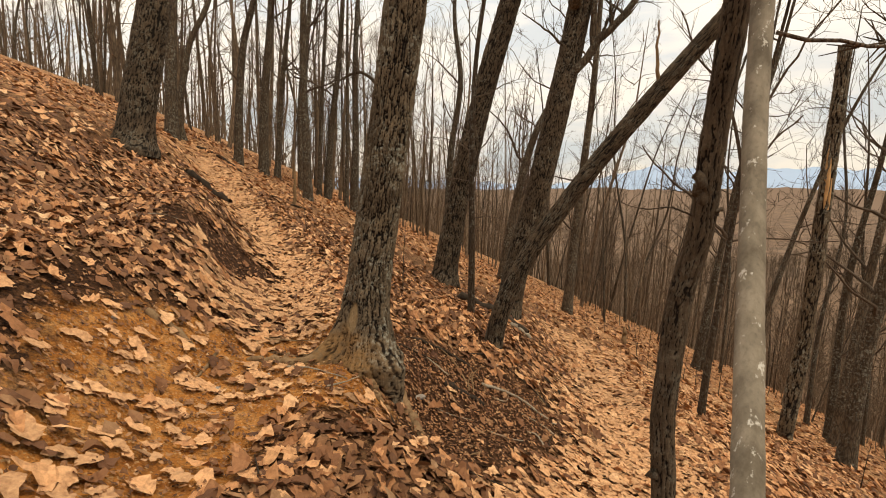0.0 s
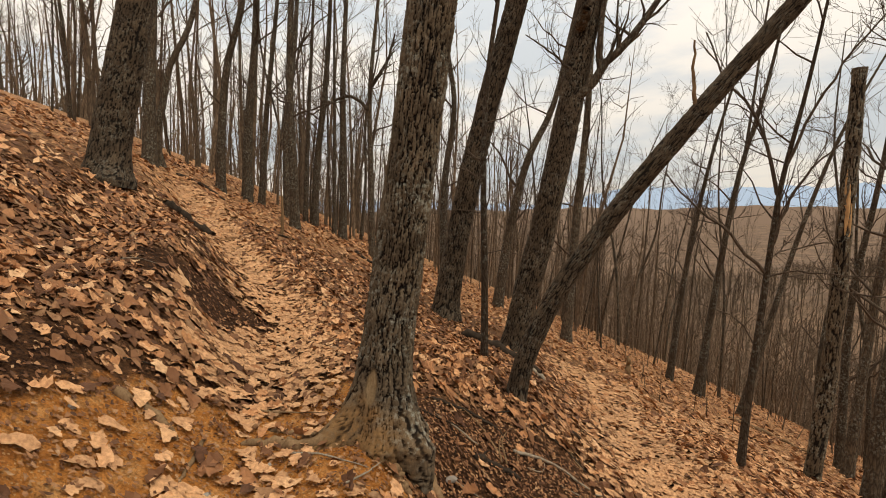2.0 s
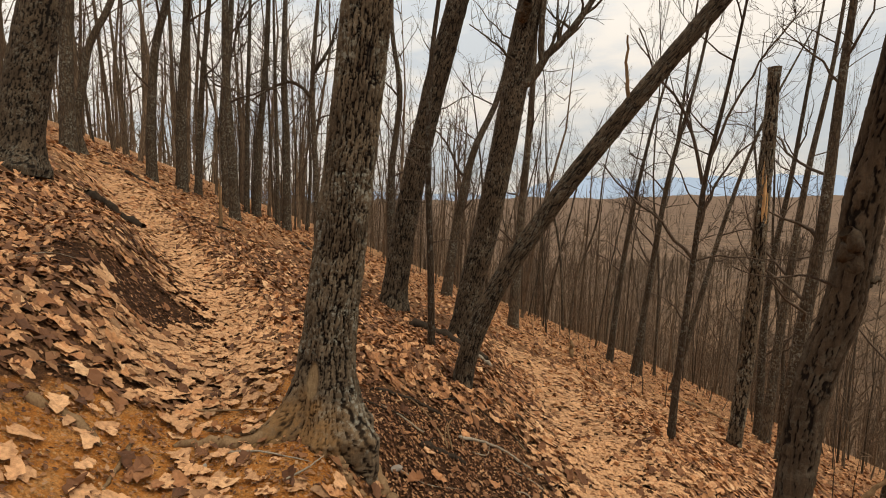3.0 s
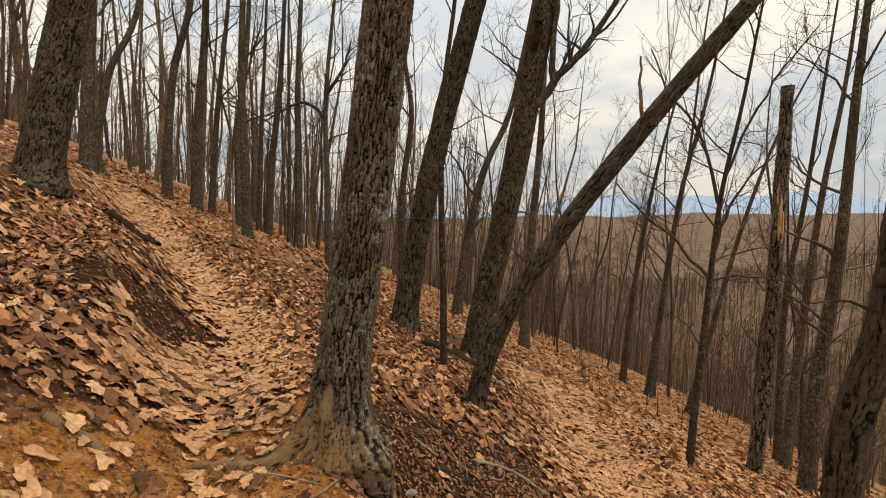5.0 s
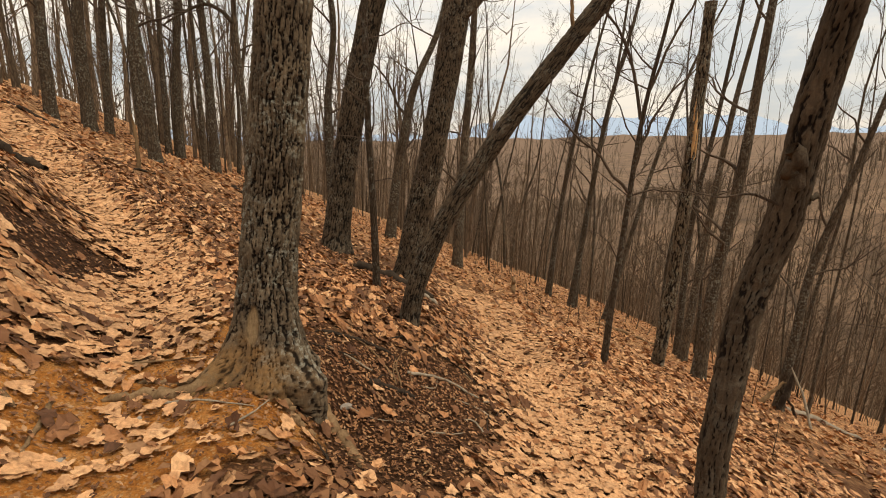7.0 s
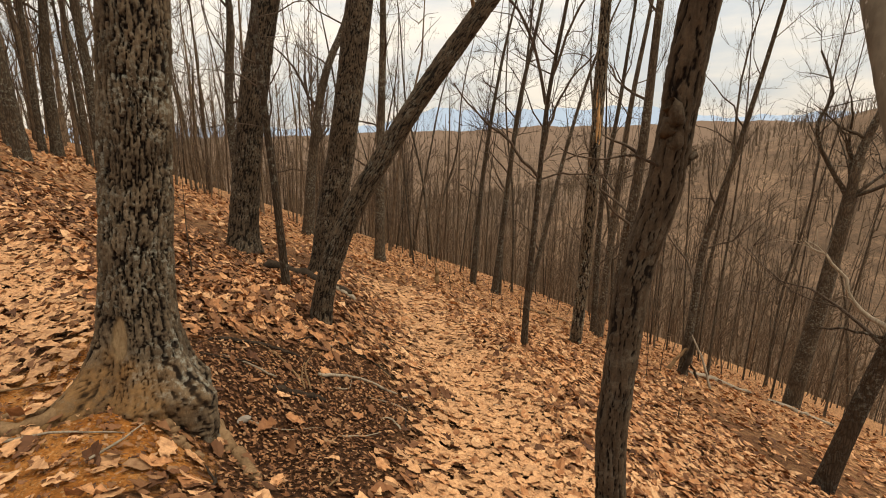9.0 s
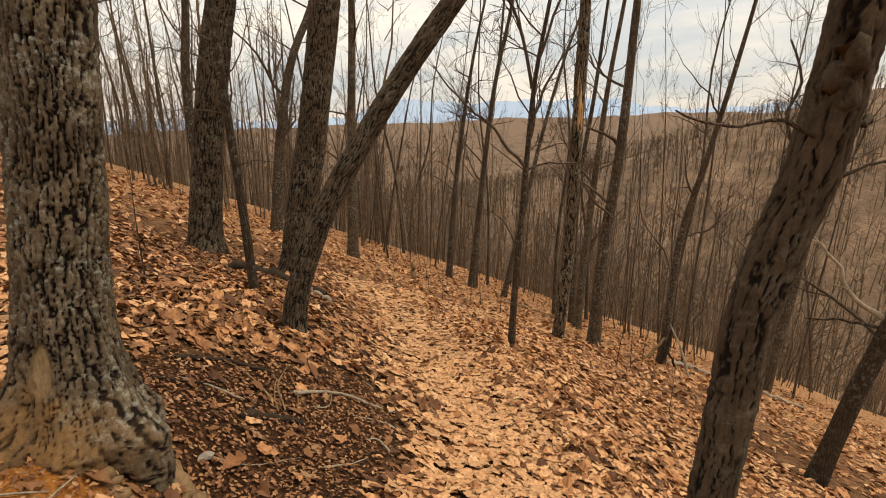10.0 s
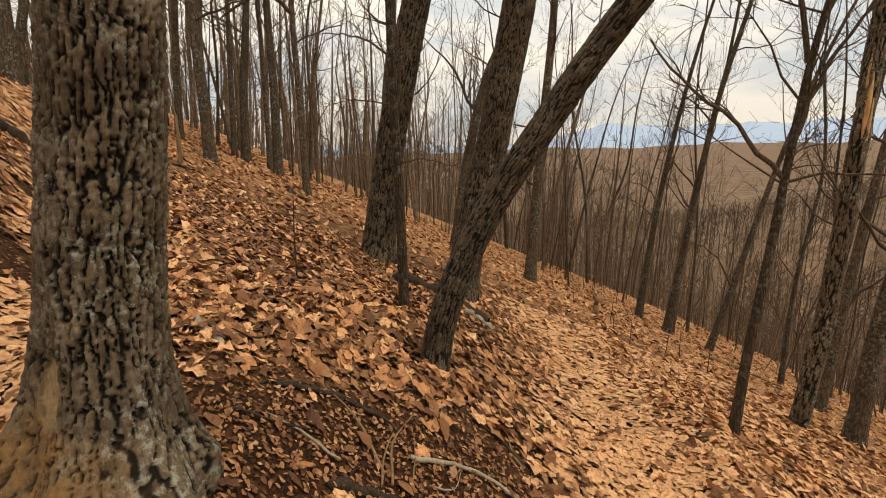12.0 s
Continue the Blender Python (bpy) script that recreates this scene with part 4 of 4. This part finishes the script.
def leaf_shape(rng, fine):
    """Points and triangles of a flat leaf along +y, one unit long: a lobed oak leaf with its midrib, or a plain one."""
    if not fine:
        p = np.array([(0, 0), (0, -0.5), (0.22, -0.2), (0.28, 0.16), (0, 0.5), (-0.27, 0.12), (-0.2, -0.2)])
        i = np.arange(1, 7)
        return p, np.stack([np.zeros(6, int), i, np.roll(i, -1)], -1)
    ys = np.array([-0.5, -0.30, -0.13, 0.04, 0.19, 0.35, 0.5])
    ws = np.array([0.02, 0.18, 0.165, 0.31, 0.25, 0.29, 0.07]) * rng.uniform(0.85, 1.2)
    left = np.stack([-ws * rng.uniform(0.8, 1.2, 7), ys + rng.normal(0, 0.025, 7)], -1)
    right = np.stack([ws * rng.uniform(0.8, 1.2, 7), ys + rng.normal(0, 0.025, 7)], -1)
    rib = np.stack([0.04 * np.sin(ys * 3 + rng.uniform(0, 6)), ys], -1)
    f = []
    for k in range(6):
        for a in (0, 7):
            i, j = a + k, a + 7 + k
            f += [(i, j, j + 1), (i, j + 1, i + 1)]
    return np.concatenate([left, rib, right]), np.array(f)


def leaf_field(rng, count, area, keep, size, fine, lift=0.0, tilt=0.27, curly=1.6):
    """Vertices and triangles of many leaves, scattered over area (x0, x1, y0, y1) where keep(x, y) allows."""
    xs, ys = rng.uniform(area[0], area[1], count), rng.uniform(area[2], area[3], count)
    ok = rng.rand(count) < keep(xs, ys)
    xs, ys = xs[ok], ys[ok]
    c = len(xs)
    shapes = [leaf_shape(rng, fine) for _ in range(9)]
    tri = shapes[0][1]
    P = np.stack([q[0] for q in shapes])[rng.randint(0, 9, c)]
    k = P.shape[1]
    L = rng.uniform(0.6, 1.35, c) * size
    curl, fold = np.clip(rng.normal(0.0, 0.34, c), -0.6, 0.6) * curly, np.clip(rng.normal(0.12, 0.28, c), -0.45, 0.6) * curly
    roll = rng.normal(0, 0.25, c) * curly
    z = curl[:, None] * (P[..., 1] ** 2 * 1.1) + fold[:, None] * np.abs(P[..., 0]) + roll[:, None] * P[..., 0] * P[..., 1] * 2 + rng.normal(0, 0.03 + 0.012 * curly, P.shape[:2])
    Q = np.concatenate([P, z[..., None]], -1) * L[:, None, None]
    a = rng.uniform(0, 2 * np.pi, c)
    tx, ty = np.clip(rng.normal(0, tilt, c), -0.5, 0.5), np.clip(rng.normal(0, tilt, c), -0.5, 0.5)
    ca, sa = np.cos(a)[:, None], np.sin(a)[:, None]
    X, Y = Q[..., 0] * ca - Q[..., 1] * sa, Q[..., 0] * sa + Q[..., 1] * ca
    e = 0.05
    gx = (land(xs + e, ys) - land(xs - e, ys)) / (2 * e)
    gy = (land(xs, ys + e) - land(xs, ys - e)) / (2 * e)
    Z = Q[..., 2] + X * (gx + np.tan(tx))[:, None] + Y * (gy + np.tan(ty))[:, None]
    dip = (Z - X * gx[:, None] - Y * gy[:, None]).min(axis=1)
    base = land(xs, ys) + 0.004 - np.minimum(dip, 0) * 0.75 + rng.uniform(0, 0.03, c) + lift
    V = np.stack([X + xs[:, None], Y + ys[:, None], Z + base[:, None]], -1)
    F = tri[None] + (np.arange(c) * k)[:, None, None]
    return V.reshape(-1, 3), F.reshape(-1, 3)


def leaf_cover(rng, count, area, keep, size, lift=0.0, tilt=0.27, curly=1.6):
    """Lobed leaves beside the walk and plainer ones farther off, as one field."""
    def close(x, y):
        return (x > -3.4) & (x < 3.0) & (y < 6.2)
    v1, f1 = leaf_field(rng, count, area, lambda x, y: keep(x, y) * close(x, y), size, True, lift, tilt, curly)
    v2, f2 = leaf_field(rng, count, area, lambda x, y: keep(x, y) * ~close(x, y), size * 1.05, False, lift, tilt, curly)
    return np.concatenate([v1, v2]), np.concatenate([f1, f2 + len(v1)])


def trodden(x, y):
    """The lanes that feet keep smooth."""
    up = bell((x - upper_trail(y) + 0.05) / 0.72) * step(y, 2.9, 4.4) * (1 - step(y, 12, 16))
    low = bell((x - lower_trail(y)) / 0.62) * step(y, 1.8, 3.2) * (1 - step(y, 14, 18))
    return np.clip(up + low, 0, 1)


def cover(x, y):
    bare = np.clip(soil_share(x, y) * 1.1, 0, 0.955)
    dark = np.clip(1.6 * dark_share(x, y) + 1.3 * humus_share(x, y), 0, 0.98)
    o = x - upper_trail(y)
    bank = 0.7 * bell((o + 1.25) / 0.35) * bell((y - 5.0) / 1.5)
    patch = 0.22 + 0.78 * step(lumps(x, y, 0.7, 9) + 0.5 * lumps(x, y, 0.27, 10), -0.55, 0.2)
    patch = np.maximum(patch, 0.85 * step(x, 0.9, 2.0))
    patch = patch * (1 - 0.9 * np.clip(trodden(x, y) * 1.2, 0, 1))
    return np.clip((1 - bare) * (1 - dark) * (1 - bank) * patch, 0.02, 1)


def fallen_leaves():
    rng = np.random.RandomState(9)
    V, F = leaf_cover(rng, 46000, (-5.6, 6.0, 0.0, 9.6), cover, 0.108)
    tagged(new("fallen_leaves", mesh_from("fallen_leaves", V, F, LEAF, False)), "deep litter of dry curled brown oak leaves", "leaves", kind="stuff")
    V, F = leaf_field(rng, 70000, (-3.6, 2.6, 0.3, 6.0), lambda x, y: np.clip(soil_share(x, y) * 0.35 + dark_share(x, y) * 0.9 + humus_share(x, y) * 0.3, 0.05, 1), 0.028, False)
    tagged(new("leaf_crumbs", mesh_from("leaf_crumbs", V, F, LEAF_OLD, False)), "broken bits of dry leaf on trodden soil", "leaves", kind="stuff")

    V, F = leaf_cover(rng, 78000, (-8.0, 6.0, 0.8, 11.0), lambda x, y: np.clip(np.maximum(trodden(x, y) ** 0.7, 0.85 * step(x, 1.2, 2.4)) * (1 - np.clip(1.1 * soil_share(x, y), 0, 1)) ** 1.3 * (1 - np.clip(1.5 * dark_share(x, y) + 1.5 * humus_share(x, y), 0, 1)) + 0.08 * soil_share(x, y) * (0.3 + 1.4 * bell((x + 0.95) / 0.45)), 0, 1), 0.114, 0.004, 0.08, 0.6)
    tagged(new("trodden_leaves", mesh_from("trodden_leaves", V, F, LEAF_TROD, False)), "flattened pale leaves along the trodden trails", "leaves", kind="stuff")

    V, F = leaf_field(rng, 52000, (-5.6, 6.0, 0.0, 9.6), lambda x, y: (1 - np.clip(1.3 * soil_share(x, y), 0, 0.97)) * (1 - 0.95 * trodden(x, y)) * (1 - np.clip(1.5 * (humus_share(x, y) + dark_share(x, y)), 0, 0.97)) * (1 - 0.8 * step(x, 0.6, 1.8)), 0.088, False)
    tagged(new("old_leaves", mesh_from("old_leaves", V, F, LEAF_UNDER, False)), "older leaves under the dry top litter, gap shade painted in", "leaves", kind="stuff")

    def outer(x, y):
        inside = (x > -5.6) & (x < 6.0) & (y < 9.6) & (y > 0)
        return np.where(inside, 0, np.clip(1.25 - np.hypot(x, y - 4) / 30, 0.2, 1))
    V, F = leaf_field(rng, 52000, (-17, 19, -6, 30), outer, 0.14, False)
    tagged(new("fallen_leaves", mesh_from("fallen_leaves", V, F, LEAF, False)), "brown leaf litter spread over the wooded slope", "leaves", kind="stuff")


fallen_leaves()


def single_leaves():
    """The leaves that lie nearest to the walk, one by one."""
    rng = np.random.RandomState(21)
    kinds = []
    for k in range(14):
        p, f = leaf_shape(rng, True)
        z = rng.normal(0, 0.22) * p[:, 1] ** 2 + abs(rng.normal(0.05, 0.12)) * np.abs(p[:, 0]) + rng.normal(0, 0.25) * p[:, 0] * p[:, 1] + rng.normal(0, 0.025, len(p))
        kinds.append(mesh_from("leaf", np.concatenate([p, (z - z.min())[:, None]], 1), f, LEAF_ONE, False))
    made = 0
    while made < 290:
        x, y = rng.uniform(-1.7, 2.2), rng.uniform(1.35, 3.5)
        if rng.rand() > float(cover(x, y)) - 0.25 or (x + 0.46) ** 2 + (y - 3.73) ** 2 < 0.2:
            continue
        gx, gy = (land1(x + 0.05, y) - land1(x - 0.05, y)) * 10, (land1(x, y + 0.05) - land1(x, y - 0.05)) * 10
        up = Vector((-gx + rng.normal(0, 0.10), -gy + rng.normal(0, 0.10), 1)).normalized()
        turn = up.to_track_quat("Z", "Y").to_matrix().to_4x4() @ Matrix.Rotation(rng.uniform(0, 6.28), 4, "Z")
        ob = part("leaf", kinds[made % 14], ground)
        size = rng.uniform(0.09, 0.17)
        ob.matrix_basis = Matrix.Translation((x, y, land1(x, y) + rng.uniform(0.008, 0.025))) @ turn @ Matrix.Scale(size, 4)
        made += 1


# ---- roots, fallen wood and stones ----


def on_land(points, lift):
    return [(x, y, land1(x, y) + lift) for x, y in points]


def crooked(points, radius, seed, taper=0.4, wobble=0.12, sides=9, count=14):
    """A crooked round stem along points."""
    rng = np.random.RandomState(seed)
    p = smooth_path(points, count)
    p = p + rng.normal(0, radius * wobble * 2, p.shape)
    r = radius * np.linspace(1, taper, count) * (1 + rng.normal(0, wobble, count))
    r[0] *= 0.7
    r[-1] *= 0.5
    t = Tubes()
    t.add(p, r, sides)
    return t


def roots():
    origin = main_oak.matrix_basis.translation
    inv = -np.array(origin)

    def root(points, lift, radius, seed, taper):
        pts = np.array(on_land(points, lift)) + inv
        part("root", crooked(pts, radius, seed, taper, 0.10, 12, 22).mesh("root", WOOD_ROOT), main_oak, "bared root stained with orange soil")
    root([(-0.58, 3.48), (-0.72, 3.34), (-0.90, 3.27), (-1.06, 3.25), (-1.20, 3.14)], 0.005, 0.060, 1, 0.35)
    root([(-0.18, 3.60), (-0.02, 3.48), (0.09, 3.36), (0.18, 3.22), (0.26, 3.05)], 0.0, 0.062, 2, 0.4)
    root([(-0.66, 3.42), (-0.86, 3.40), (-1.0, 3.42), (-1.2, 3.40)], -0.005, 0.035, 3, 0.4)
    root([(-0.30, 3.42), (-0.20, 3.30), (-0.06, 3.22)], 0.0, 0.04, 4, 0.4)


roots()


def lying(name, points, lift, radius, seed, mat, label, category="fallen log", taper=0.6, wobble=0.1, sides=10, count=16, group=""):
    x, y = points[0]
    ob = new(name, crooked(np.array(on_land(points, lift)) - np.array((x, y, land1(x, y))), radius, seed, taper, wobble, sides, count).mesh(name, mat))
    ob.location = (x, y, land1(x, y))
    return tagged(ob, label, category, group)


lying("exposed_root", [(-1.80, 2.84), (-1.65, 2.92), (-1.52, 2.90), (-1.42, 2.86)], 0.0, 0.035, 5, WOOD_ROOT, "worn grey-tan root bared in the orange soil", "root", 0.6)
lying("exposed_root", [(-1.36, 3.02), (-1.27, 2.80), (-1.16, 2.55)], 0.0, 0.016, 6, WOOD_ROOT, "thin bared root crossing the trodden soil", "root", 0.5)
lying("fallen_log", [(-5.75, 7.62), (-5.55, 7.80), (-5.36, 7.98), (-5.18, 8.15)], 0.05, 0.10, 7, WOOD_BLACK, "dark rotting log lying along the trail bank", taper=0.95)
lying("fallen_log", [(-0.62, 8.38), (0.05, 8.42), (0.45, 8.16), (0.70, 7.98)], 0.06, 0.085, 8, WOOD_BLACK, "dark rotten log in the leaves behind the sapling", taper=0.8)
lying("broken_branch", [(0.38, 8.12), (0.60, 7.95), (0.78, 7.75)], 0.05, 0.045, 9, WOOD_GREY, "pale broken branch end beside the rotten log", "branch")
lying("fallen_branch", [(-8.97, 11.66), (-8.3, 11.75), (-7.65, 11.85)], 0.03, 0.05, 10, WOOD_BLACK, "dark fallen branch beside the upper trail", "branch")
lying("fallen_branch", [(-5.65, 9.37), (-5.62, 9.8), (-5.59, 10.3)], 0.02, 0.03, 11, WOOD_BLACK, "small dark branch lying on leaves", "branch")
lying("fallen_branch", [(-5.14, 10.22), (-4.89, 10.61)], 0.02, 0.03, 12, WOOD_BLACK, "small dark branch lying on leaves", "branch")
lying("fallen_branch", [(-4.6, 13.4), (-4.1, 12.9), (-3.7, 12.6)], 0.03, 0.05, 13, WOOD_BLACK, "short dark log lying on the leafy slope", "branch")
lying("fallen_log", [(10.2, 11.7), (11.4, 12.0), (12.6, 11.7)], 0.06, 0.09, 14, WOOD_GREY, "weathered grey log on the lower slope")
lying("fallen_log", [(12.9, 11.4), (13.6, 11.0), (14.3, 10.4)], 0.06, 0.07, 15, WOOD_GREY, "weathered grey log on the lower slope")
lying("fallen_log", [(6.2, 15.2), (7.4, 15.6), (8.6, 15.6)], 0.05, 0.06, 16, WOOD_ROOT, "thin brown fallen stem at the edge of the slope")


def propped(name, foot, head, radius, seed, mat, label):
    x, y = foot
    z = land1(x, y)
    pts = [(0, 0, -0.1), tuple(np.array(head) * 0.5 + np.array((0.03, 0, 0.04))), head]
    ob = new(name, crooked(pts, radius, seed, 0.55, 0.1, 9, 12).mesh(name, mat))
    ob.location = (x, y, z)
    return tagged(ob, label, "dead branch")


propped("dead_stump", (9.30, 10.85), (0.28, 0.0, 1.05), 0.085, 31, WOOD_BLACK, "charred-looking broken stump on the lower slope")
propped("dead_branch", (8.85, 10.95), (0.65, 0.0, 0.55), 0.06, 32, WOOD_ROOT, "brown dead branch propped against the stump")
propped("dead_branch", (9.55, 10.05), (-0.12, 0.75, 1.2), 0.035, 33, WOOD_GREY, "bleached dead branch propped against the stump")
propped("dead_branch", (9.9, 10.9), (-0.5, 0.1, 0.75), 0.04, 34, WOOD_BLACK, "dark dead branch propped against the stump")
propped("dead_stick", (-5.25, 10.55), (0.03, 0.02, 1.06), 0.042, 35, WOOD_ROOT, "short upright dead stem beside the upper trail")
propped("tree_stump", (3.1, 13.9), (0.03, 0.0, 0.5), 0.08, 36, WOOD_ROOT, "small weathered stump near the slope's edge")


def fallen_twigs():
    rng = np.random.RandomState(61)
    t = 0
    while t < 70:
        near = t < 42
        if near:
            x, y = rng.normal(0.55, 0.65), rng.normal(4.3, 0.75)
        else:
            x, y = rng.uniform(-4.5, 5), rng.uniform(1.5, 8.5)
        if (x + 0.46) ** 2 + (y - 3.73) ** 2 < 0.12:
            continue
        a, ln = rng.uniform(0, 3.14), rng.uniform(0.15, 0.6)
        dx, dy = math.cos(a) * ln / 2, math.sin(a) * ln / 2
        bx, by = rng.normal(0, 0.05, 2)
        lying("fallen_twig", [(x - dx, y - dy), (x + bx, y + by), (x + dx, y + dy)], rng.uniform(0.015, 0.04), rng.uniform(0.004, 0.011), 200 + t, (WOOD_BLACK, WOOD_GREY, WOOD_ROOT)[rng.randint(3)], "dry twig lying among the fallen leaves", "twig", 0.4, 0.12, 6, 8, "twigs on the ground")
        t += 1


fallen_twigs()
lying("fallen_branch", [(0.83, 5.79), (1.0, 5.76), (1.22, 5.66), (1.5, 5.5)], 0.03, 0.022, 41, WOOD_BLACK, "dark crooked branch beside the lower trail", "branch")
lying("fallen_branch", [(-0.96, 4.80), (-0.75, 4.66), (-0.5, 4.52)], 0.03, 0.026, 42, WOOD_GREY, "grey broken branch in the leaves", "branch")
lying("fallen_branch", [(-0.25, 4.45), (0.0, 4.62), (0.3, 4.65)], 0.03, 0.018, 43, WOOD_BLACK, "dark branch at the edge of the hollow", "branch")
lying("fallen_branch", [(0.45, 4.5), (0.75, 4.62), (1.1, 4.62)], 0.03, 0.014, 44, WOOD_GREY, "thin grey branch across the hollow", "branch")
lying("rotten_wood", [(0.16, 4.08), (0.33, 4.17), (0.52, 4.22)], 0.015, 0.032, 45, WOOD_BLACK, "black rotten lump of wood in the hollow", "wood", 0.6, 0.10)


def stone(x, y, size, seed, label):
    rng = np.random.RandomState(seed)
    bm = bmesh.new()
    bmesh.ops.create_icosphere(bm, subdivisions=2, radius=1)
    for v in bm.verts:
        k = 1 + 0.22 * math.sin(3 * v.co.x + seed) * math.cos(2.4 * v.co.y) + rng.normal(0, 0.07)
        v.co = Vector((v.co.x * size * k, v.co.y * size * 0.7 * k, v.co.z * size * 0.4 * k))
    me = bpy.data.meshes.new("stone")
    bm.to_mesh(me)
    bm.free()
    me.materials.append(STONE)
    ob = new("stone", me)
    ob.location, ob.rotation_euler = (x, y, land1(x, y) + size * 0.15), (0.1, 0.2, seed)
    return tagged(ob, label, "stone", "stones in the soil")


stone(0.05, 3.66, 0.055, 3, "flat pale grey stone beside the oak's root")
stone(-1.05, 2.62, 0.03, 4, "small pale stone in orange soil")
stone(-0.95, 3.05, 0.022, 5, "small pale stone in orange soil")
stone(-1.75, 2.55, 0.03, 6, "small pale stone in orange soil")
stone(-0.2, 1.9, 0.025, 7, "small pale stone in orange soil")

# ---- saplings and whips on the slope ----


def whip(x, y, tall, seed):
    rng = np.random.RandomState(seed)
    ob = thing("seedling", x, y, land1(x, y), "thin bare woody seedling standing in leaf litter", "seedling", "seedlings on the slope")
    b = rng.normal(0, 0.08, 2)
    path = smooth_path([(0, 0, -0.05), (b[0] * 0.4, b[1] * 0.4, tall * 0.5), (b[0] * tall, b[1] * tall, tall)], 8)
    t = Tubes()
    t.add(path, np.linspace(0.004 + 0.005 * tall, 0.002, 8), 6)
    part("stem", t.mesh("stem", BARK_THIN), ob)
    for k in range(int(3 + tall * 3)):
        i = rng.randint(2, 8)
        a = rng.uniform(0, 6.28)
        c = Tubes()
        limb(c, rng, path[i], np.array([math.cos(a), math.sin(a), 0.8]) / 1.28, tall * rng.uniform(0.15, 0.35), 0.0028, 0, 3)
        part("twig", c.mesh("twig", TWIG), ob)


for k, (px, py, pt) in enumerate(((3.18, 12.08, 0.9), (4.31, 12.28, 1.0), (4.9, 11.6, 1.3), (2.62, 14.2, 0.8), (3.41, 13.6, 0.7), (5.17, 5.96, 0.7), (5.7, 7.9, 0.9), (4.64, 12.4, 1.1), (3.2, 10.9, 0.7), (-0.95, 6.2, 1.1), (6.4, 8.4, 1.0), (2.2, 15.2, 0.9), (-3.2, 7.6, 0.6), (7.4, 9.3, 1.2))):
    whip(px, py, pt, 300 + k)


def young_woods():
    """Thin young trees between the grown ones."""
    rng = np.random.RandomState(15)
    for k in range(46):
        az, r = radians(rng.uniform(-35, 52)), rng.uniform(19, 42)
        x, y = 0.7 + r * math.sin(az), 1 + r * math.cos(az)
        if abs(x - float(lower_trail(y))) < 1.0:
            continue
        b = rng.normal(0.06, 0.05, 2)
        tall = rng.uniform(4, 8)
        mid_tree(x, y, [(tall * 0.4, b[0] * tall * 0.3, b[1] * tall * 0.3), (tall * 0.7, b[0] * tall * 0.7, b[1] * tall * 0.6), (tall, b[0] * tall, b[1] * tall)], rng.uniform(0.05, 0.10), 500 + k, "thin young tree among the bare woods", 12, 0.2, BARK_THIN, 1.5, "young_tree", 0.2, 2)


young_woods()
single_leaves()
